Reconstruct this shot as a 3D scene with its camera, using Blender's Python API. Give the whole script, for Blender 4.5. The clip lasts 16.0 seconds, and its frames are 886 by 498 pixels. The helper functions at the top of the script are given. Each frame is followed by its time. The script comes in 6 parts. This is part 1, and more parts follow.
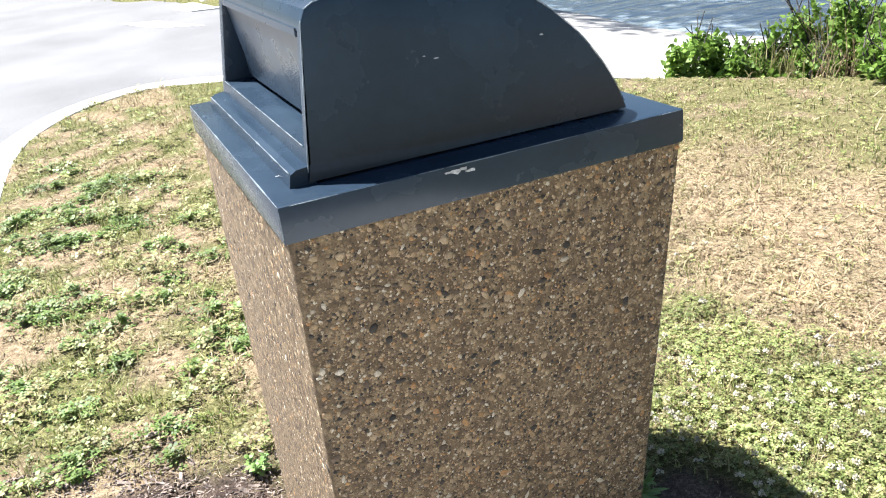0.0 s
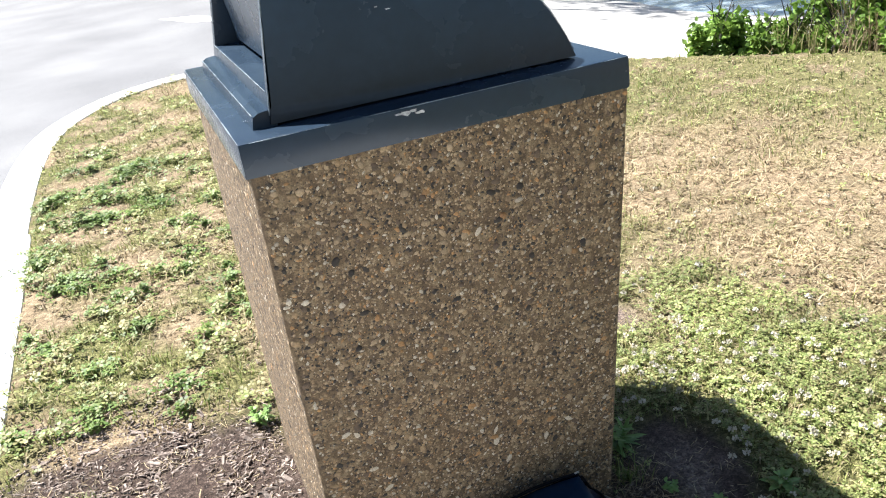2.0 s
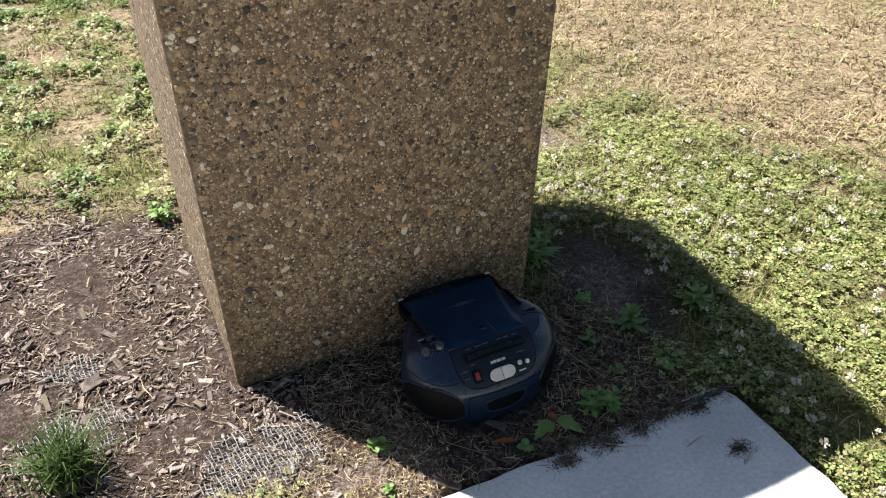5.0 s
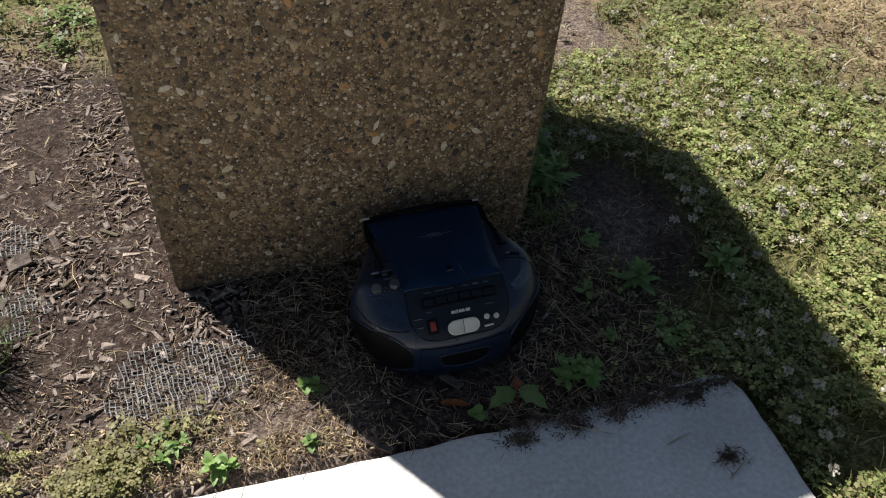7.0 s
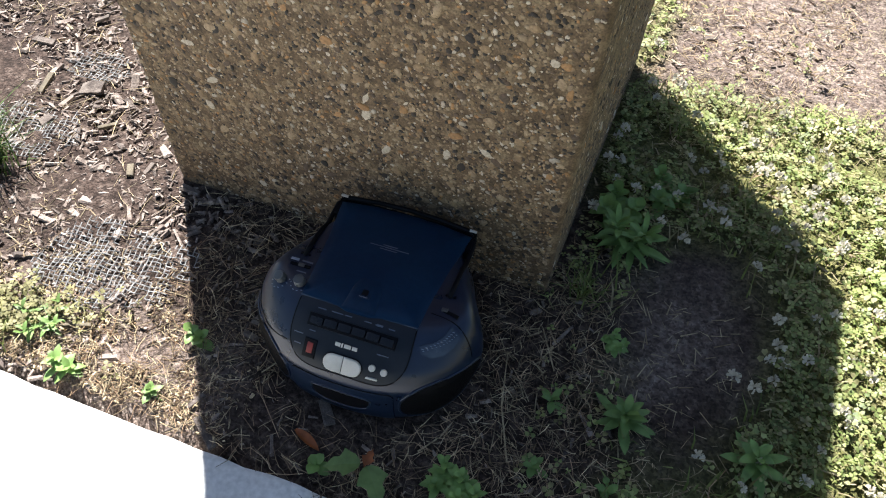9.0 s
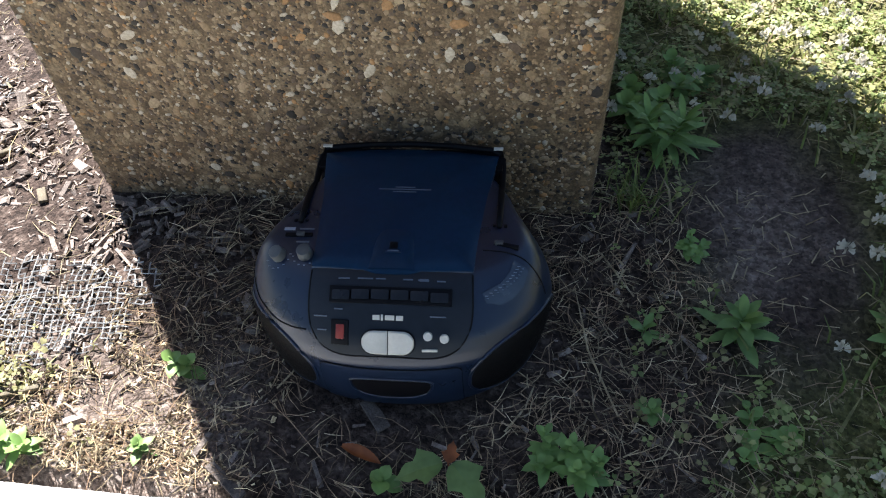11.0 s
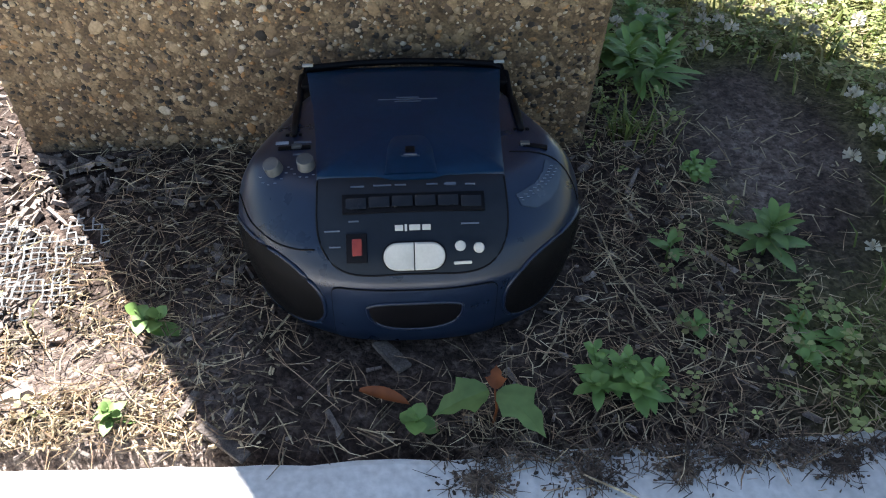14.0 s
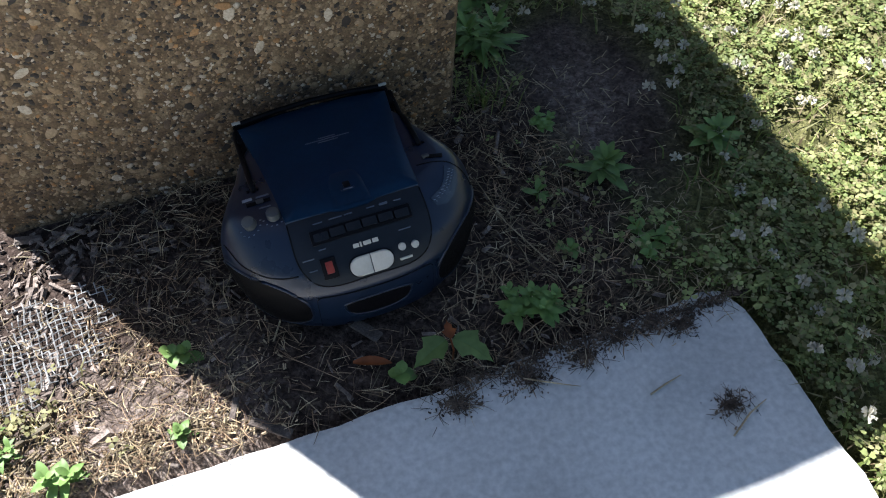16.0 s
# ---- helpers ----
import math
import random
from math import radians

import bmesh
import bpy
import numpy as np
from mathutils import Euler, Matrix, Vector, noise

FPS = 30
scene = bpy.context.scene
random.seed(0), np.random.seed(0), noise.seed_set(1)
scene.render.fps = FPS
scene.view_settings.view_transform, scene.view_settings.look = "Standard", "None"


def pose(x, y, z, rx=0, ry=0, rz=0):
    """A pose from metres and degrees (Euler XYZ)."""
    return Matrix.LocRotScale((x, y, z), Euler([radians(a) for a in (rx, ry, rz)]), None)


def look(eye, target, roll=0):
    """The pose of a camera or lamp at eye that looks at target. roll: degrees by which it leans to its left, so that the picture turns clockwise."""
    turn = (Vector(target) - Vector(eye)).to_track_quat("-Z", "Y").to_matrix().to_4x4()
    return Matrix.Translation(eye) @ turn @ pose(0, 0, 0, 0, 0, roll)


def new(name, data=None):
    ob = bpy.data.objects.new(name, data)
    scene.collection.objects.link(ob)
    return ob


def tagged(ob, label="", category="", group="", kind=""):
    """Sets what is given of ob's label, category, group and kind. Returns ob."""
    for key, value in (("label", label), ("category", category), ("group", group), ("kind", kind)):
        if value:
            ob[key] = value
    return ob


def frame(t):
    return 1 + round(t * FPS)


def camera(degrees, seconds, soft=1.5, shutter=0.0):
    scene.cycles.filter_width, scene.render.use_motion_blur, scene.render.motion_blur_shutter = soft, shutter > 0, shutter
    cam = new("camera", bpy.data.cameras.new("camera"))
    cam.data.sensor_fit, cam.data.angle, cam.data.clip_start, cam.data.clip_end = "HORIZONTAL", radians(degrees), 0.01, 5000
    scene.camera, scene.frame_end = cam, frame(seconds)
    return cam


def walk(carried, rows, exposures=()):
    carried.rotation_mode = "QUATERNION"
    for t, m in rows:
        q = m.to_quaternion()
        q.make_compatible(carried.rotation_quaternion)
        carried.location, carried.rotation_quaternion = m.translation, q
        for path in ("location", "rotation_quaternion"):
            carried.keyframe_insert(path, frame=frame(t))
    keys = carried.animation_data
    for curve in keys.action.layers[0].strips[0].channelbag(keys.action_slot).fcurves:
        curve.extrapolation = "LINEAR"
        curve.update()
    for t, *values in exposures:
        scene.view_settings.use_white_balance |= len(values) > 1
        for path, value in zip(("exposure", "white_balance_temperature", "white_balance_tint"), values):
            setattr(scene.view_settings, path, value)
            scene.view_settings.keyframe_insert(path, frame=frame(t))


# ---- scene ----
cam = camera(54.9, 16.0, soft=1.1)
PATH = [
    (0, (-0.229, -1.262, 1.475), (0.449, 0.439, 0.671), -6.60),
    (0.5, (-0.224, -1.387, 1.544), (0.436, 0.387, 0.899), -6.43),
    (1, (-0.204, -1.432, 1.549), (0.436, 0.355, 0.919), -7.87),
    (1.5, (-0.179, -1.442, 1.523), (0.423, 0.336, 0.833), -9.71),
    (2, (-0.150, -1.443, 1.412), (0.430, 0.294, 0.607), -8.34),
    (2.5, (-0.130, -1.432, 1.271), (0.525, 0.194, 0.309), -6.21),
    (3, (-0.129, -1.421, 1.215), (0.518, 0.179, 0.204), -5.45),
    (3.5, (-0.140, -1.418, 1.188), (0.494, 0.160, 0.136), -3.47),
    (3.7, (-0.153, -1.407, 1.190), (0.491, 0.164, 0.133), -2.51),
    (5.8, (-0.080, -1.424, 1.153), (0.535, 0.119, 0.040), -3.31),
    (6, (-0.078, -1.420, 1.145), (0.530, 0.105, 0.003), -3.74),
    (6.5, (-0.001, -1.335, 1.107), (0.521, 0.155, -0.121), -1.11),
    (7, (0.166, -1.211, 1.099), (0.573, 0.231, -0.225), 1.33),
    (7.5, (0.426, -1.156, 1.139), (0.508, 0.341, -0.186), 0.76),
    (8, (0.659, -1.112, 1.152), (0.451, 0.292, -0.257), 2.26),
    (8.5, (0.745, -0.943, 1.113), (0.425, 0.368, -0.362), 8.14),
    (9, (0.778, -0.864, 1.053), (0.358, 0.391, -0.446), 3.44),
    (9.5, (0.766, -0.861, 0.981), (0.244, 0.390, -0.490), -1.65),
    (10, (0.672, -0.837, 0.822), (0.328, 0.529, -0.598), -1.19),
    (10.2, (0.643, -0.818, 0.803), (0.361, 0.530, -0.647), -3.01),
    (12.3, (0.588, -0.825, 0.671), (0.387, 0.616, -0.702), -4.52),
    (12.5, (0.560, -0.856, 0.629), (0.423, 0.661, -0.668), -3.36),
    (13, (0.531, -0.854, 0.604), (0.466, 0.675, -0.685), -1.94),
    (13.5, (0.487, -0.864, 0.580), (0.515, 0.648, -0.729), -0.11),
    (14, (0.460, -0.859, 0.596), (0.526, 0.632, -0.735), 1.13),
    (14.5, (0.455, -0.870, 0.634), (0.540, 0.591, -0.730), 1.23),
    (15, (0.441, -0.949, 0.739), (0.652, 0.459, -0.665), 5.13),
    (15.5, (0.378, -1.011, 0.882), (0.642, 0.322, -0.586), -2.24),
    (16, (0.354, -0.939, 0.897), (0.726, 0.266, -0.655), -2.41),
]
walk(cam, [(t, look(eye, target, roll)) for t, eye, target, roll in PATH],
     exposures=[(0, 1.98, 6250, 10), (1, 1.90, 6200, 10), (2.2, 1.88, 6330, 10), (3.5, 1.80, 6450, 10), (6, 1.20, 6600, 10), (6.5, 0.97, 6620, 10), (7, 0.72, 6650, 10), (7.6, 1.00, 6560, 10), (8.2, 1.58, 6470, 10), (9, 2.00, 6350, 10), (10, 2.08, 6250, 10), (12.5, 2.72, 6250, 10), (13.5, 2.78, 6250, 10), (14.5, 2.54, 6230, 10), (15, 2.56, 6220, 10), (15.5, 2.16, 6200, 10), (16, 1.66, 6050, 10)])

# ---------------------------------------------------------------- light
SUN_DIR = Vector((-0.338, 0.402, 0.851)).normalized()      # towards the sun
world = bpy.data.worlds.new("sky")
scene.world = world
world.use_nodes = True
wn = world.node_tree
wn.nodes.clear()
sky = wn.nodes.new("ShaderNodeTexSky")
sky.sky_type = "NISHITA"
sky.sun_disc = False
sky.sun_elevation = math.asin(SUN_DIR.z)
sky.sun_rotation = math.atan2(SUN_DIR.x, SUN_DIR.y)
sky.air_density, sky.dust_density, sky.ozone_density = 1.2, 1.0, 1.5
bg = wn.nodes.new("ShaderNodeBackground")
bg.inputs["Strength"].default_value = 0.035
wo = wn.nodes.new("ShaderNodeOutputWorld")
wn.links.new(sky.outputs[0], bg.inputs[0])
wn.links.new(bg.outputs[0], wo.inputs[0])
sun = new("sun", bpy.data.lights.new("sun", "SUN"))
sun.data.energy, sun.data.angle, sun.data.color = 5.0, radians(0.55), (1.0, 0.97, 0.935)
sun.matrix_world = look(SUN_DIR * 30, (0, 0, 0))


# ---------------------------------------------------------------- materials
def mat(name, stops, scale=20.0, rough=0.8, bump=0.3, bump_scale=None, detail=6.0, metal=0.0, coords="world",
        fine=None, fine_mix=0.35, rough_var=0.1, kind="noise", spec=0.5, random=0.0, bump_dist=0.004, coat=0.0):
    """A procedural surface: a colour ramp over noise or cells, a second finer ramp, bump and uneven roughness.
    random: how far the value differs from piece to piece."""
    m = bpy.data.materials.new(name)
    m.use_nodes = True
    nt = m.node_tree
    bs = nt.nodes["Principled BSDF"]
    N, L = nt.nodes.new, nt.links.new
    if coords == "world":
        src = N("ShaderNodeNewGeometry").outputs["Position"]
    else:
        src = N("ShaderNodeTexCoord").outputs["Object"]
    if kind == "cells":
        t = N("ShaderNodeTexVoronoi")
        t.inputs["Scale"].default_value = scale
        L(src, t.inputs["Vector"])
        sep = N("ShaderNodeSeparateColor")
        L(t.outputs["Color"], sep.inputs[0])
        fac = sep.outputs[0]
    else:
        t = N("ShaderNodeTexNoise")
        t.inputs["Scale"].default_value = scale
        t.inputs["Detail"].default_value = detail
        L(src, t.inputs["Vector"])
        fac = t.outputs["Fac"]
    ramp = N("ShaderNodeValToRGB")
    el = ramp.color_ramp.elements
    while len(el) < len(stops):
        el.new(0.5)
    for e, (p, c) in zip(el, stops):
        e.position, e.color = p, (*c, 1)
    L(fac, ramp.inputs[0])
    col = ramp.outputs[0]
    fn = N("ShaderNodeTexNoise")
    fn.inputs["Scale"].default_value = fine or scale * 9
    fn.inputs["Detail"].default_value = 4
    L(src, fn.inputs["Vector"])
    mp = N("ShaderNodeMapRange")
    mp.inputs["From Min"].default_value, mp.inputs["From Max"].default_value = 0.3, 0.7
    mp.inputs["To Min"].default_value, mp.inputs["To Max"].default_value = 1 - fine_mix, 1 + fine_mix
    L(fn.outputs["Fac"], mp.inputs["Value"])
    val = mp.outputs[0]
    if random:
        rn = N("ShaderNodeNewGeometry").outputs["Random Per Island"] if random > 0 else N("ShaderNodeObjectInfo").outputs["Random"]
        r2 = N("ShaderNodeMapRange")
        r2.inputs["To Min"].default_value, r2.inputs["To Max"].default_value = 1 - abs(random), 1 + abs(random)
        L(rn, r2.inputs["Value"])
        mul = N("ShaderNodeMath")
        mul.operation = "MULTIPLY"
        L(val, mul.inputs[0]), L(r2.outputs[0], mul.inputs[1])
        val = mul.outputs[0]
    hsv = N("ShaderNodeHueSaturation")
    L(col, hsv.inputs["Color"]), L(val, hsv.inputs["Value"])
    L(hsv.outputs[0], bs.inputs["Base Color"])
    rr = N("ShaderNodeMapRange")
    rr.inputs["To Min"].default_value, rr.inputs["To Max"].default_value = max(0.03, rough - rough_var), min(1, rough + rough_var)
    L(fac, rr.inputs["Value"]), L(rr.outputs[0], bs.inputs["Roughness"])
    bs.inputs["Metallic"].default_value = metal
    bs.inputs["Specular IOR Level"].default_value = spec
    bs.inputs["Coat Weight"].default_value = coat
    if bump:
        bt = N("ShaderNodeTexNoise")
        bt.inputs["Scale"].default_value = bump_scale or scale * 4
        bt.inputs["Detail"].default_value = 6
        L(src, bt.inputs["Vector"])
        bp = N("ShaderNodeBump")
        bp.inputs["Strength"].default_value, bp.inputs["Distance"].default_value = bump, bump_dist
        L(bt.outputs["Fac"], bp.inputs["Height"]), L(bp.outputs[0], bs.inputs["Normal"])
    return m


def leaf_mat(name, c1, c2, rough=0.5, random=0.35, glow=0.35):
    """Leaves and blades: two colours from piece to piece, and light that comes through them."""
    m = bpy.data.materials.new(name)
    m.use_nodes = True
    nt = m.node_tree
    bs = nt.nodes["Principled BSDF"]
    N, L = nt.nodes.new, nt.links.new
    geo = N("ShaderNodeNewGeometry")
    ramp = N("ShaderNodeValToRGB")
    ramp.color_ramp.elements[0].color, ramp.color_ramp.elements[1].color = (*c1, 1), (*c2, 1)
    L(geo.outputs["Random Per Island"], ramp.inputs[0])
    ns = N("ShaderNodeTexNoise")
    ns.inputs["Scale"].default_value = 60
    L(geo.outputs["Position"], ns.inputs["Vector"])
    mp = N("ShaderNodeMapRange")
    mp.inputs["From Min"].default_value, mp.inputs["From Max"].default_value = 0.3, 0.7
    mp.inputs["To Min"].default_value, mp.inputs["To Max"].default_value = 1 - random, 1 + random
    L(ns.outputs["Fac"], mp.inputs["Value"])
    wide_ = N("ShaderNodeTexNoise")
    wide_.inputs["Scale"].default_value, wide_.inputs["Detail"].default_value = 4.5, 3
    L(geo.outputs["Position"], wide_.inputs["Vector"])
    wm = N("ShaderNodeMapRange")
    wm.inputs["From Min"].default_value, wm.inputs["From Max"].default_value = 0.3, 0.7
    wm.inputs["To Min"].default_value, wm.inputs["To Max"].default_value = 0.72, 1.28
    L(wide_.outputs["Fac"], wm.inputs["Value"])
    both = N("ShaderNodeMath")
    both.operation = "MULTIPLY"
    L(mp.outputs[0], both.inputs[0]), L(wm.outputs[0], both.inputs[1])
    hsv = N("ShaderNodeHueSaturation")
    L(ramp.outputs[0], hsv.inputs["Color"]), L(both.outputs[0], hsv.inputs["Value"])
    L(hsv.outputs[0], bs.inputs["Base Color"])
    bs.inputs["Roughness"].default_value = rough
    bs.inputs["Specular IOR Level"].default_value = 0.35
    tr = N("ShaderNodeBsdfTranslucent")
    L(hsv.outputs[0], tr.inputs["Color"])
    mix = N("ShaderNodeMixShader")
    mix.inputs[0].default_value = glow
    out = nt.nodes["Material Output"]
    L(bs.outputs[0], mix.inputs[1]), L(tr.outputs[0], mix.inputs[2]), L(mix.outputs[0], out.inputs["Surface"])
    return m


def ground_mat():
    """Bare soil and thatch: dark mulch round the bin, tan thatch in the dry lawn, brown soil in the green."""
    m = bpy.data.materials.new("soil and thatch")
    m.use_nodes = True
    nt = m.node_tree
    bs = nt.nodes["Principled BSDF"]
    N, L = nt.nodes.new, nt.links.new
    pos = N("ShaderNodeNewGeometry").outputs["Position"]
    att = N("ShaderNodeVertexColor")
    att.layer_name = "cover"
    sep = N("ShaderNodeSeparateColor")
    L(att.outputs["Color"], sep.inputs[0])

    def noise_ramp(scale, stops, detail=8):
        t = N("ShaderNodeTexNoise")
        t.inputs["Scale"].default_value, t.inputs["Detail"].default_value = scale, detail
        t.inputs["Roughness"].default_value = 0.65
        L(pos, t.inputs["Vector"])
        r = N("ShaderNodeValToRGB")
        while len(r.color_ramp.elements) < len(stops):
            r.color_ramp.elements.new(0.5)
        for e, (p, c) in zip(r.color_ramp.elements, stops):
            e.position, e.color = p, (*c, 1)
        L(t.outputs["Fac"], r.inputs[0])
        return r.outputs[0], t.outputs["Fac"]

    soil, sfac = noise_ramp(60, [(0.3, (0.0157, 0.0106, 0.0084)), (0.5, (0.0476, 0.0325, 0.0258)), (0.7, (0.1232, 0.0924, 0.0756))], 12)
    dust_sun, _ = noise_ramp(75, [(0.28, (0.0561, 0.0403, 0.0330)), (0.5, (0.1650, 0.1254, 0.1043)), (0.72, (0.3168, 0.2640, 0.2244))], 12)
    green, _ = noise_ramp(45, [(0.3, (0.0330, 0.0350, 0.0125)), (0.5, (0.0990, 0.0977, 0.0343)), (0.7, (0.2244, 0.2046, 0.0957))], 12)
    dry, _ = noise_ramp(30, [(0.3, (0.0816, 0.0558, 0.0340)), (0.5, (0.2108, 0.1564, 0.0952)), (0.7, (0.3672, 0.2924, 0.1904))])
    m0 = N("ShaderNodeMix")
    m0.data_type = "RGBA"
    L(sep.outputs[2], m0.inputs["Factor"]), L(soil, m0.inputs["A"]), L(dust_sun, m0.inputs["B"])
    soil = m0.outputs["Result"]
    m1 = N("ShaderNodeMix")
    m1.data_type = "RGBA"
    L(sep.outputs[0], m1.inputs["Factor"]), L(soil, m1.inputs["A"]), L(green, m1.inputs["B"])
    m2 = N("ShaderNodeMix")
    m2.data_type = "RGBA"
    L(sep.outputs[1], m2.inputs["Factor"]), L(m1.outputs["Result"], m2.inputs["A"]), L(dry, m2.inputs["B"])
    crumb = N("ShaderNodeTexVoronoi")
    crumb.inputs["Scale"].default_value = 260
    L(pos, crumb.inputs["Vector"])
    cs = N("ShaderNodeSeparateColor")
    L(crumb.outputs["Color"], cs.inputs[0])
    cm = N("ShaderNodeMapRange")
    cm.inputs["To Min"].default_value, cm.inputs["To Max"].default_value = 0.55, 1.45
    L(cs.outputs[0], cm.inputs["Value"])
    hs = N("ShaderNodeHueSaturation")
    L(m2.outputs["Result"], hs.inputs["Color"]), L(cm.outputs[0], hs.inputs["Value"])
    L(hs.outputs[0], bs.inputs["Base Color"])
    bs.inputs["Roughness"].default_value = 0.95
    bs.inputs["Specular IOR Level"].default_value = 0.2
    bp = N("ShaderNodeBump")
    bp.inputs["Strength"].default_value, bp.inputs["Distance"].default_value = 0.8, 0.012
    hm = N("ShaderNodeMath")
    hm.operation = "MULTIPLY_ADD"
    hm.inputs[1].default_value = -0.25
    L(crumb.outputs["Distance"], hm.inputs[0]), L(sfac, hm.inputs[2])
    L(hm.outputs[0], bp.inputs["Height"]), L(bp.outputs[0], bs.inputs["Normal"])
    return m


def water_mat():
    m = bpy.data.materials.new("lake water")
    m.use_nodes = True
    nt = m.node_tree
    bs = nt.nodes["Principled BSDF"]
    N, L = nt.nodes.new, nt.links.new
    bs.inputs["Base Color"].default_value = (0.32, 0.38, 0.42, 1)
    bs.inputs["Roughness"].default_value = 0.12
    bs.inputs["IOR"].default_value = 1.33
    pos = N("ShaderNodeNewGeometry").outputs["Position"]
    mp = N("ShaderNodeMapping")
    mp.inputs["Scale"].default_value = (1.0, 2.2, 1.0)
    mp.inputs["Rotation"].default_value = (0, 0, 0.5)
    L(pos, mp.inputs["Vector"])
    a = N("ShaderNodeTexNoise")
    a.inputs["Scale"].default_value, a.inputs["Detail"].default_value = 1.6, 5
    L(mp.outputs[0], a.inputs["Vector"])
    bp = N("ShaderNodeBump")
    bp.inputs["Strength"].default_value, bp.inputs["Distance"].default_value = 0.5, 0.12
    L(a.outputs["Fac"], bp.inputs["Height"]), L(bp.outputs[0], bs.inputs["Normal"])
    return m


M_GROUND = ground_mat()
M_WATER = water_mat()
M_ASPHALT = mat("worn asphalt", [(0.3, (0.098, 0.098, 0.101)), (0.5, (0.127, 0.127, 0.130)), (0.7, (0.161, 0.161, 0.161))], 0.7, 0.85, 0.5, 260, fine=190, fine_mix=0.2)
M_CONC = mat("pale concrete", [(0.3, (0.4536, 0.4452, 0.4236)), (0.5, (0.5724, 0.5616, 0.5328)), (0.72, (0.6516, 0.6408, 0.6120))], 5, 0.85, 0.35, 160, fine=120, fine_mix=0.14, bump_dist=0.002)
M_RAMP = mat("ramp concrete", [(0.3, (0.239, 0.232, 0.219)), (0.5, (0.318, 0.305, 0.285)), (0.72, (0.385, 0.371, 0.352))], 0.8, 0.85, 0.3, 120, fine=40, fine_mix=0.15)
M_LINE = mat("white road paint", [(0.3, (0.62, 0.62, 0.6)), (0.7, (0.8, 0.8, 0.78))], 9, 0.7, 0.2, 200)
M_MATRIX = mat("cement between pebbles", [(0.3, (0.0564, 0.0362, 0.0188)), (0.5, (0.1289, 0.0878, 0.0488)), (0.7, (0.2167, 0.1596, 0.0955))], 55, 0.9, 0.22, 220, fine=350, fine_mix=0.45, coords="object")
M_STEEL = mat("slate blue painted steel", [(0.3, (0.013, 0.024, 0.040)), (0.5, (0.016, 0.029, 0.047)), (0.75, (0.023, 0.040, 0.062))], 7, 0.27, 0.05, 90, fine=60, fine_mix=0.08, coords="object", bump_dist=0.002, rough_var=0.1, spec=0.35)
M_CHIPPED = mat("bare scuffed metal", [(0.3, (0.300, 0.307, 0.315)), (0.7, (0.525, 0.525, 0.525))], 60, 0.6, 0.3, 300, coords="object")
M_WORN_LIT = mat("worn and highlit edge paint", [(0.3, (0.075, 0.098, 0.116)), (0.7, (0.210, 0.247, 0.270))], 40, 0.45, 0.2, 300, coords="object")
M_BOLT = mat("bolt steel", [(0.3, (0.2, 0.22, 0.24)), (0.7, (0.4, 0.42, 0.44))], 60, 0.35, 0.1, 300, metal=0.8, coords="object")
M_BLACK = mat("black painted metal", [(0.3, (0.012, 0.012, 0.014)), (0.7, (0.025, 0.025, 0.027))], 14, 0.45, 0.1, 60)
M_PLASTIC = mat("charcoal blue plastic", [(0.3, (0.0042, 0.0105, 0.027)), (0.5, (0.0052, 0.0130, 0.033)), (0.72, (0.007, 0.0165, 0.040))], 22, 0.3, 0.1, 900, fine=700, fine_mix=0.1, coords="object", bump_dist=0.0003, spec=0.45)
M_CONSOLE = mat("near-black console plastic", [(0.3, (0.006, 0.009, 0.014)), (0.7, (0.010, 0.014, 0.021))], 18, 0.36, 0.08, 700, fine_mix=0.1, coords="object", bump_dist=0.0003, spec=0.25)
M_KEY = mat("glossy key plastic", [(0.3, (0.004, 0.005, 0.007)), (0.7, (0.008, 0.009, 0.012))], 40, 0.2, 0.0, fine_mix=0.05, coords="object", spec=0.3)
M_PLASTIC2 = mat("dark navy plastic", [(0.3, (0.0025, 0.0165, 0.042)), (0.5, (0.003, 0.020, 0.050)), (0.75, (0.005, 0.025, 0.058))], 16, 0.32, 0.06, 500, fine_mix=0.1, coords="object", bump_dist=0.0003, spec=0.14)
M_SCALE = mat("smoked blue scale window", [(0.3, (0.022, 0.034, 0.055)), (0.7, (0.034, 0.050, 0.075))], 30, 0.25, 0.0, fine_mix=0.06, coords="object")
M_DARK = mat("black plastic", [(0.3, (0.002, 0.002, 0.003)), (0.7, (0.004, 0.004, 0.006))], 40, 0.5, 0.1, 600, fine_mix=0.1, coords="object", bump_dist=0.0003, spec=0.12)
M_GREY = mat("grey knob plastic", [(0.3, (0.036, 0.042, 0.045)), (0.7, (0.066, 0.072, 0.075))], 40, 0.45, 0.1, 600, fine_mix=0.04, coords="object", bump_dist=0.0004)
M_WHITE = mat("ivory plastic", [(0.3, (0.446, 0.432, 0.382)), (0.7, (0.533, 0.518, 0.468))], 60, 0.4, 0.05, 600, fine_mix=0.04, coords="object", bump_dist=0.0003)
M_PRINT = mat("pale print", [(0.3, (0.210, 0.240, 0.288)), (0.7, (0.300, 0.330, 0.360))], 60, 0.6, 0.0, fine_mix=0.04, coords="object")
M_FAINT = mat("faint print", [(0.3, (0.070, 0.087, 0.119)), (0.7, (0.105, 0.126, 0.161))], 60, 0.6, 0.0, fine_mix=0.04, coords="object")
M_RED = mat("red plastic window", [(0.3, (0.1500, 0.0150, 0.0100)), (0.7, (0.2400, 0.0350, 0.0200))], 90, 0.3, 0.0, fine_mix=0.04, coords="object")
